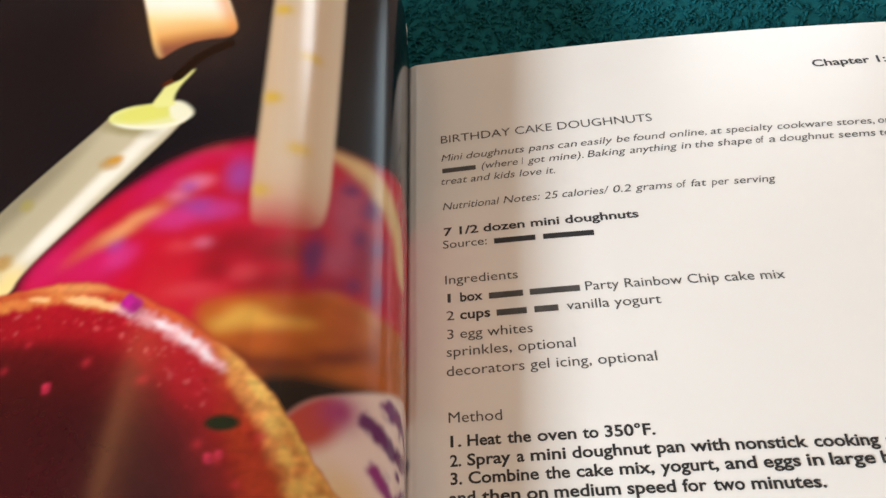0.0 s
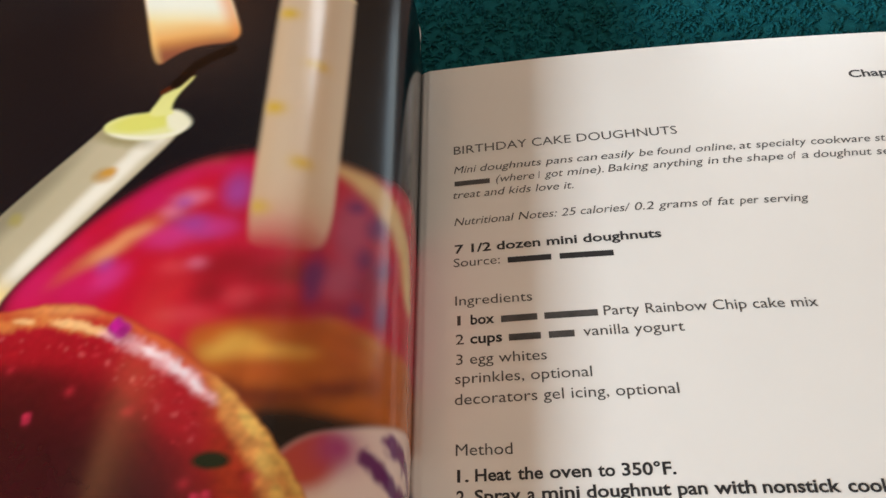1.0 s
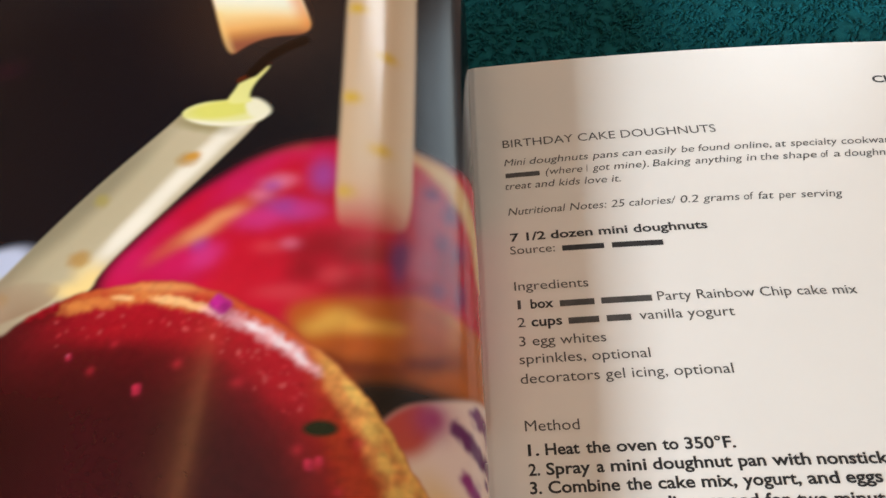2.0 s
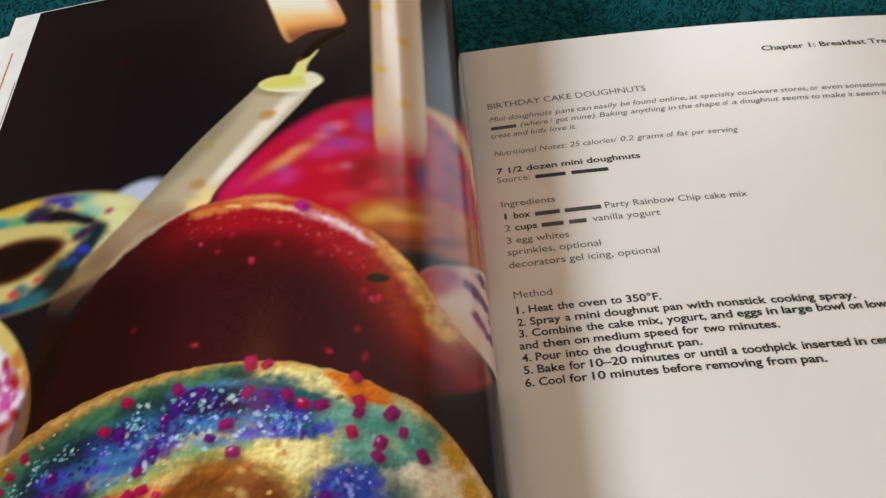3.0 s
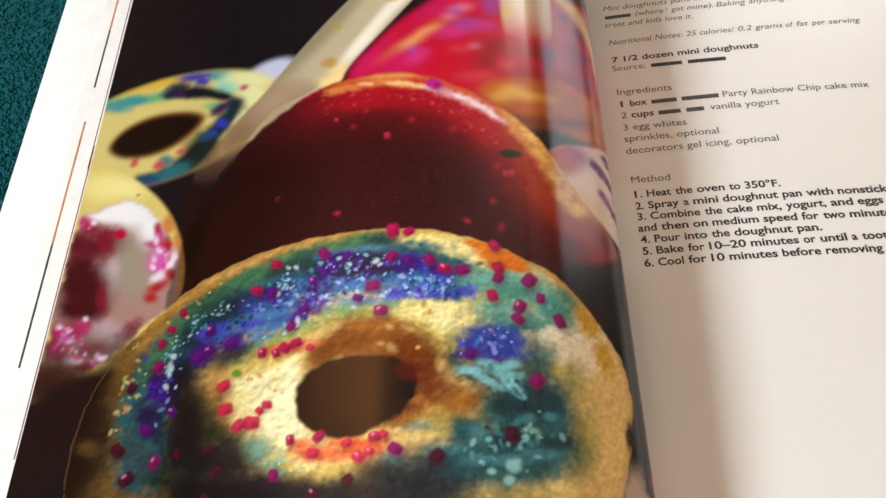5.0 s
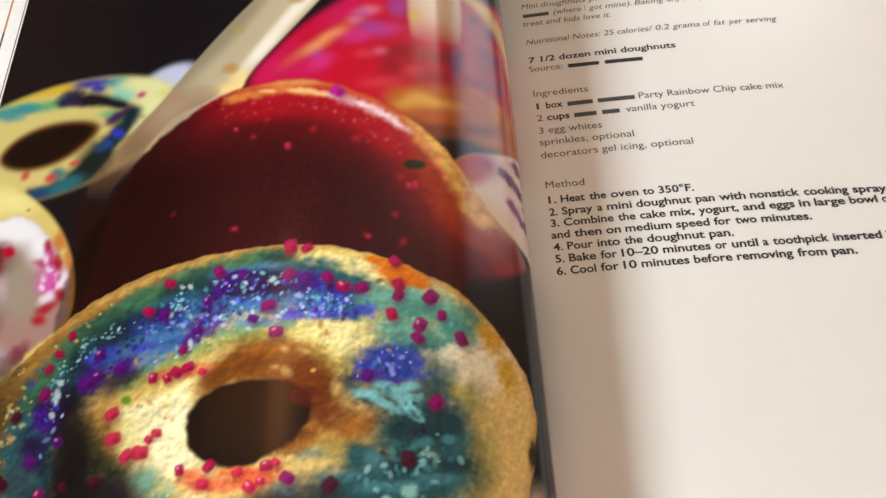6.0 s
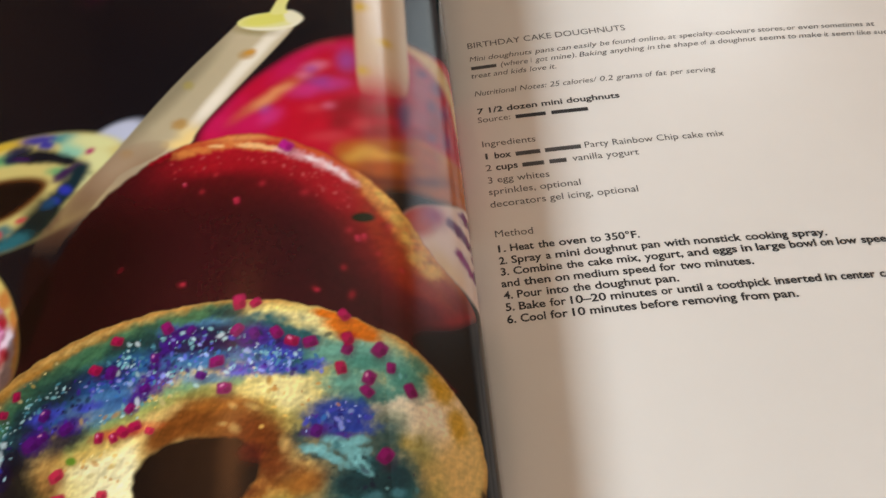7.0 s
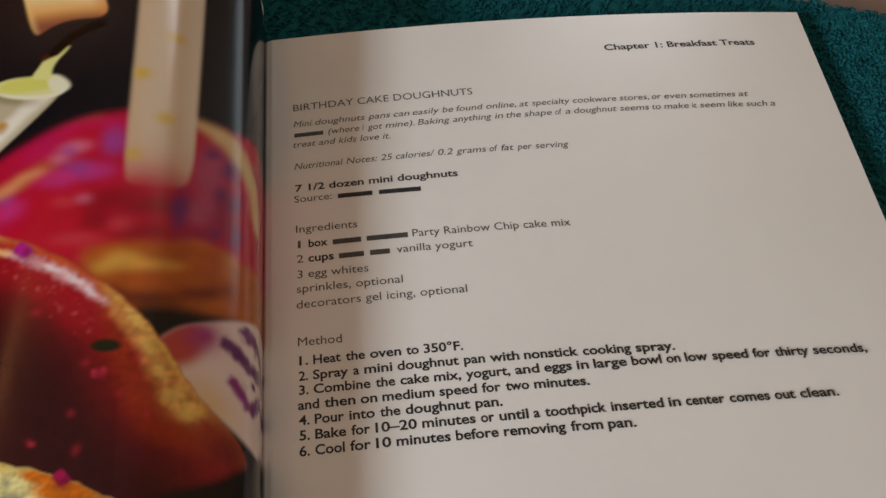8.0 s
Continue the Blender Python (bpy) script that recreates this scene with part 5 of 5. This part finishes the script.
LINES += [
    [(-55.3, -55.6), (9.4, 29.6, "Ingredients", REGULAR, 4.2)],
    [(-61.4, -62.4), (9.9, 10.8, "1", REGULAR, 4.2), (13.4, 19.6, "box", BOLD, 4.2), (21.3, 30.6, "", GREY_BAR, 4.2), (32.4, 45.9, "", GREY_BAR, 4.2), (47.4, 99.5, "Party Rainbow Chip cake mix", REGULAR, 4.2)],
    [(-67.0, -67.4), (9.5, 11.6, "2", REGULAR, 4.2), (13.2, 21.4, "cups", BOLD, 4.2), (23.1, 31.2, "", GREY_BAR, 4.2), (33.2, 39.6, "", GREY_BAR, 4.2), (41.8, 66.5, "vanilla yogurt", REGULAR, 4.2)],
    [(-72.8, -73.0), (9.6, 32.3, "3 egg whites", REGULAR, 4.2)],
    [(-78.1, -78.4), (9.3, 42.9, "sprinkles, optional", REGULAR, 4.2)],
    [(-83.8, -84.1), (9.2, 62.7, "decorators gel icing, optional", REGULAR, 4.2)],
    [(-96.8, -97.1), (9.4, 22.8, "Method", REGULAR, 4.2)],
]
LINES += [
    [(-103.2, -103.8), *words("1. Heat the oven to 350\u00b0F.", [9.7, 13.9, 23.7, 31.0, 41.9, 47.2], 59.1, BOLD, 4.2)],
    [(-108.2, -110.0), *words("2. Spray a mini doughnut pan with nonstick cooking spray.", [9.5, 13.7, 25.7, 29.0, 38.9, 58.8, 66.6, 76.9, 94.7, 110.8], 122.8, BOLD, 4.2)],
    [(-112.7, -115.0), *words("3. Combine the cake mix, yogurt, and eggs in large bowl on low speed for thirty seconds,", [9.5, 13.8, 32.1, 39.4, 49.4, 58.9, 73.5, 82.2, 92.0, 97.1, 108.6, 119.2, 125.0, 133.4, 146.0, 153.0, 165.1], 182.4, BOLD, 4.2)],
]
LINES += [
    [(-117.4, -118.9), *words("and then on medium speed for two minutes.", [9.1, 16.8, 27.4, 33.8, 50.5, 63.0, 70.0, 78.4], 94.8, BOLD, 4.2)],
    [(-122.1, -122.8), *words("4. Pour into the doughnut pan.", [9.3, 13.9, 23.9, 32.8, 40.2, 60.5], 68.4, BOLD, 4.2)],
    [(-126.7, -128.5), *words("5. Bake for 10\u201320 minutes or until a toothpick inserted in center comes out clean.", [9.4, 13.9, 24.3, 31.2, 44.6, 61.5, 66.9, 76.8, 80.1, 99.5, 116.5, 121.6, 134.8, 148.5, 156.3], 168.3, BOLD, 4.2)],
    [(-131.4, -132.9), *words("6. Cool for 10 minutes before removing from pan.", [9.3, 13.8, 23.7, 31.1, 36.9, 53.8, 67.5, 86.8, 97.5], 105.7, BOLD, 4.2)],
]


def lettering(text, style):
    """Flat letters of size 1 as (points, faces), from the built-in font."""
    curve = bpy.data.curves.new("lettering", "FONT")
    curve.body, curve.size, curve.resolution_u = text, 1.0, 3
    curve.offset = 0.022 if style == BOLD else 0.0
    curve.shear = 0.22 if style == ITALIC else 0.0
    ob = bpy.data.objects.new("lettering", curve)
    scene.collection.objects.link(ob)
    me = bpy.data.meshes.new_from_object(ob.evaluated_get(bpy.context.evaluated_depsgraph_get()))
    points = np.array([v.co[:2] for v in me.vertices])
    faces = [tuple(f.vertices) for f in me.polygons]
    bpy.data.objects.remove(ob)
    bpy.data.curves.remove(curve)
    bpy.data.meshes.remove(me)
    return points, faces


def bar(width, height):
    n = max(2, int(width / 2))
    points = [(width * k / n, h) for k in range(n + 1) for h in (0.0, height)]
    return np.array(points), [(2 * k, 2 * k + 2, 2 * k + 3, 2 * k + 1) for k in range(n)]


for (y_start, y_end), *pieces in LINES:
    begin, end = pieces[0][0], pieces[-1][1]
    for x0, x1, text, style, size in pieces:
        if style in (BAR, GREY_BAR):
            points, faces = bar(x1 - x0, size * 0.46)
        else:
            points, faces = lettering(text, style)
            low, high = points[:, 0].min(), points[:, 0].max()
            points = (points - (low, 0)) * ((x1 - x0) / (high - low), size)
        x = points[:, 0] + x0
        y = points[:, 1] + y_start + (y_end - y_start) * (x - begin) / (end - begin) + (0.00015 if end - begin < 130 else 0.00002) * (x - begin) * (end - x)
        z = right_height(x / 1000) + 0.00007
        mesh_object("printed_bar" if style in (BAR, GREY_BAR) else "printed_word", np.stack([x / 1000, y / 1000, z], -1), faces, GREY_INK if style in (REGULAR, ITALIC, GREY_BAR) else INK, right_page, "", smooth=False)

# ---- teal terry towel ----
def lumps(x, y, size, seed):
    rng = np.random.RandomState(300 + seed)
    table = rng.rand(128, 128)
    u, v = x / size, y / size
    i, j = np.floor(u).astype(int), np.floor(v).astype(int)
    f, g = u - i, v - j
    f, g = f * f * (3 - 2 * f), g * g * (3 - 2 * g)
    return (table[i % 128, j % 128] * (1 - f) + table[(i + 1) % 128, j % 128] * f) * (1 - g) + (table[i % 128, (j + 1) % 128] * (1 - f) + table[(i + 1) % 128, (j + 1) % 128] * f) * g


def towel_height(x, y):
    return TABLE + 0.0035 + 0.002 * lumps(x + 9, y + 9, 0.06, 1) + 0.0012 * lumps(x + 9, y + 9, 0.008, 2)


TOWEL_X0, TOWEL_X1, TOWEL_Y0 = -0.52, 0.50, -0.45


def towel_far(x):
    """The towel's far hem, which runs aslant."""
    return 0.1075 - 0.45 * np.clip(x - 0.10, 0, 1) + 0.27 * np.clip(0.10 - x, 0, 1)


towel = tagged(new("towel"), "dark teal terry towel spread under the cookbook", "towel")
towel.location = (0, 0, 0)
tx = np.linspace(TOWEL_X0, TOWEL_X1, 420)
tv = np.linspace(0, 1, 300)
gx, gv = np.meshgrid(tx, tv)
gy = TOWEL_Y0 + (towel_far(gx) - TOWEL_Y0) * gv
hem = np.clip((1 - gv) / 0.006, 0, 1) * np.clip((gx - TOWEL_X0) / 0.004, 0, 1) * np.clip((TOWEL_X1 - gx) / 0.004, 0, 1)
grid_object("cloth", np.stack([gx, gy, TABLE + 0.0002 + (towel_height(gx, gy) - TABLE) * np.sqrt(hem)], -1), TERRY, towel)


def nap(count, x0, x1, y0, y1, seed):
    """Curled loops of the pile: short bent tufts, many in one mesh."""
    rng = np.random.RandomState(seed)
    x, y = x0 + (x1 - x0) * rng.rand(count), y0 + (y1 - y0) * rng.rand(count)
    keep = y < towel_far(x) - 0.001
    keep &= ~((x > -0.214) & (x < WIDE - 0.004) & (y < TOP - 0.004))
    x, y = x[keep], y[keep]
    n = len(x)
    z = towel_height(x, y)
    lean = 2.4 * math.pi * (0.35 * lumps(x + 5, y + 5, 0.02, 7) + 0.65 * rng.rand(n))
    size = 0.00085 * (0.75 + 0.6 * rng.rand(n))
    reach = 0.8 + 0.7 * rng.rand(n)
    rings, sides = 5, 4
    verts = np.zeros((n, rings * sides + 1, 3))
    for k in range(rings):
        up = (0.0, 1.0, 1.35, 1.1, 0.35)[k] * size
        out = (0.0, 0.35, 1.2, 2.1, 2.5)[k] * size * reach
        thick = (0.55, 0.62, 0.66, 0.62, 0.45)[k] * size
        flat = (1.0, 0.8, 0.15, 0.7, 1.0)[k]
        for m in range(sides):
            a = 2 * math.pi * m / sides + 0.4
            side, along = thick * math.cos(a), thick * math.sin(a)
            verts[:, k * sides + m, 0] = x + np.cos(lean) * (out + flat * along) - np.sin(lean) * side
            verts[:, k * sides + m, 1] = y + np.sin(lean) * (out + flat * along) + np.cos(lean) * side
            verts[:, k * sides + m, 2] = z - 0.0003 + up + (1 - flat) * along * (1 if k < 3 else -1)
    verts[:, -1] = np.stack([x + np.cos(lean) * 2.6 * size * reach, y + np.sin(lean) * 2.6 * size * reach, z - 0.0003], -1)
    faces = []
    for k in range(rings - 1):
        for m in range(sides):
            faces.append((k * sides + m, k * sides + (m + 1) % sides, (k + 1) * sides + (m + 1) % sides, (k + 1) * sides + m))
    quads = (np.array(faces)[None] + (np.arange(n) * (rings * sides + 1))[:, None, None]).reshape(-1)
    tips = np.array([((rings - 1) * sides + m, (rings - 1) * sides + (m + 1) % sides, rings * sides) for m in range(sides)])
    tips = (tips[None] + (np.arange(n) * (rings * sides + 1))[:, None, None]).reshape(-1)
    me = bpy.data.meshes.new("nap")
    me.vertices.add(n * (rings * sides + 1))
    me.vertices.foreach_set("co", verts.reshape(-1).astype(np.float32))
    me.loops.add(len(quads) + len(tips))
    me.loops.foreach_set("vertex_index", np.concatenate([quads, tips]).astype(np.int32))
    me.polygons.add(len(quads) // 4 + len(tips) // 3)
    me.polygons.foreach_set("loop_start", np.concatenate([np.arange(0, len(quads), 4), len(quads) + np.arange(0, len(tips), 3)]).astype(np.int32))
    me.update(calc_edges=True)
    me.materials.append(TERRY)
    me.shade_smooth()
    ob = new("nap", me)
    ob.parent = towel
    tagged(ob, "curly looped pile of the teal towel", kind="stuff")


nap(25000, -0.33, 0.30, 0.020, 0.19, 1)
nap(6000, -0.30, -0.20, -0.11, 0.03, 2)
nap(6000, 0.195, 0.29, -0.11, 0.03, 3)
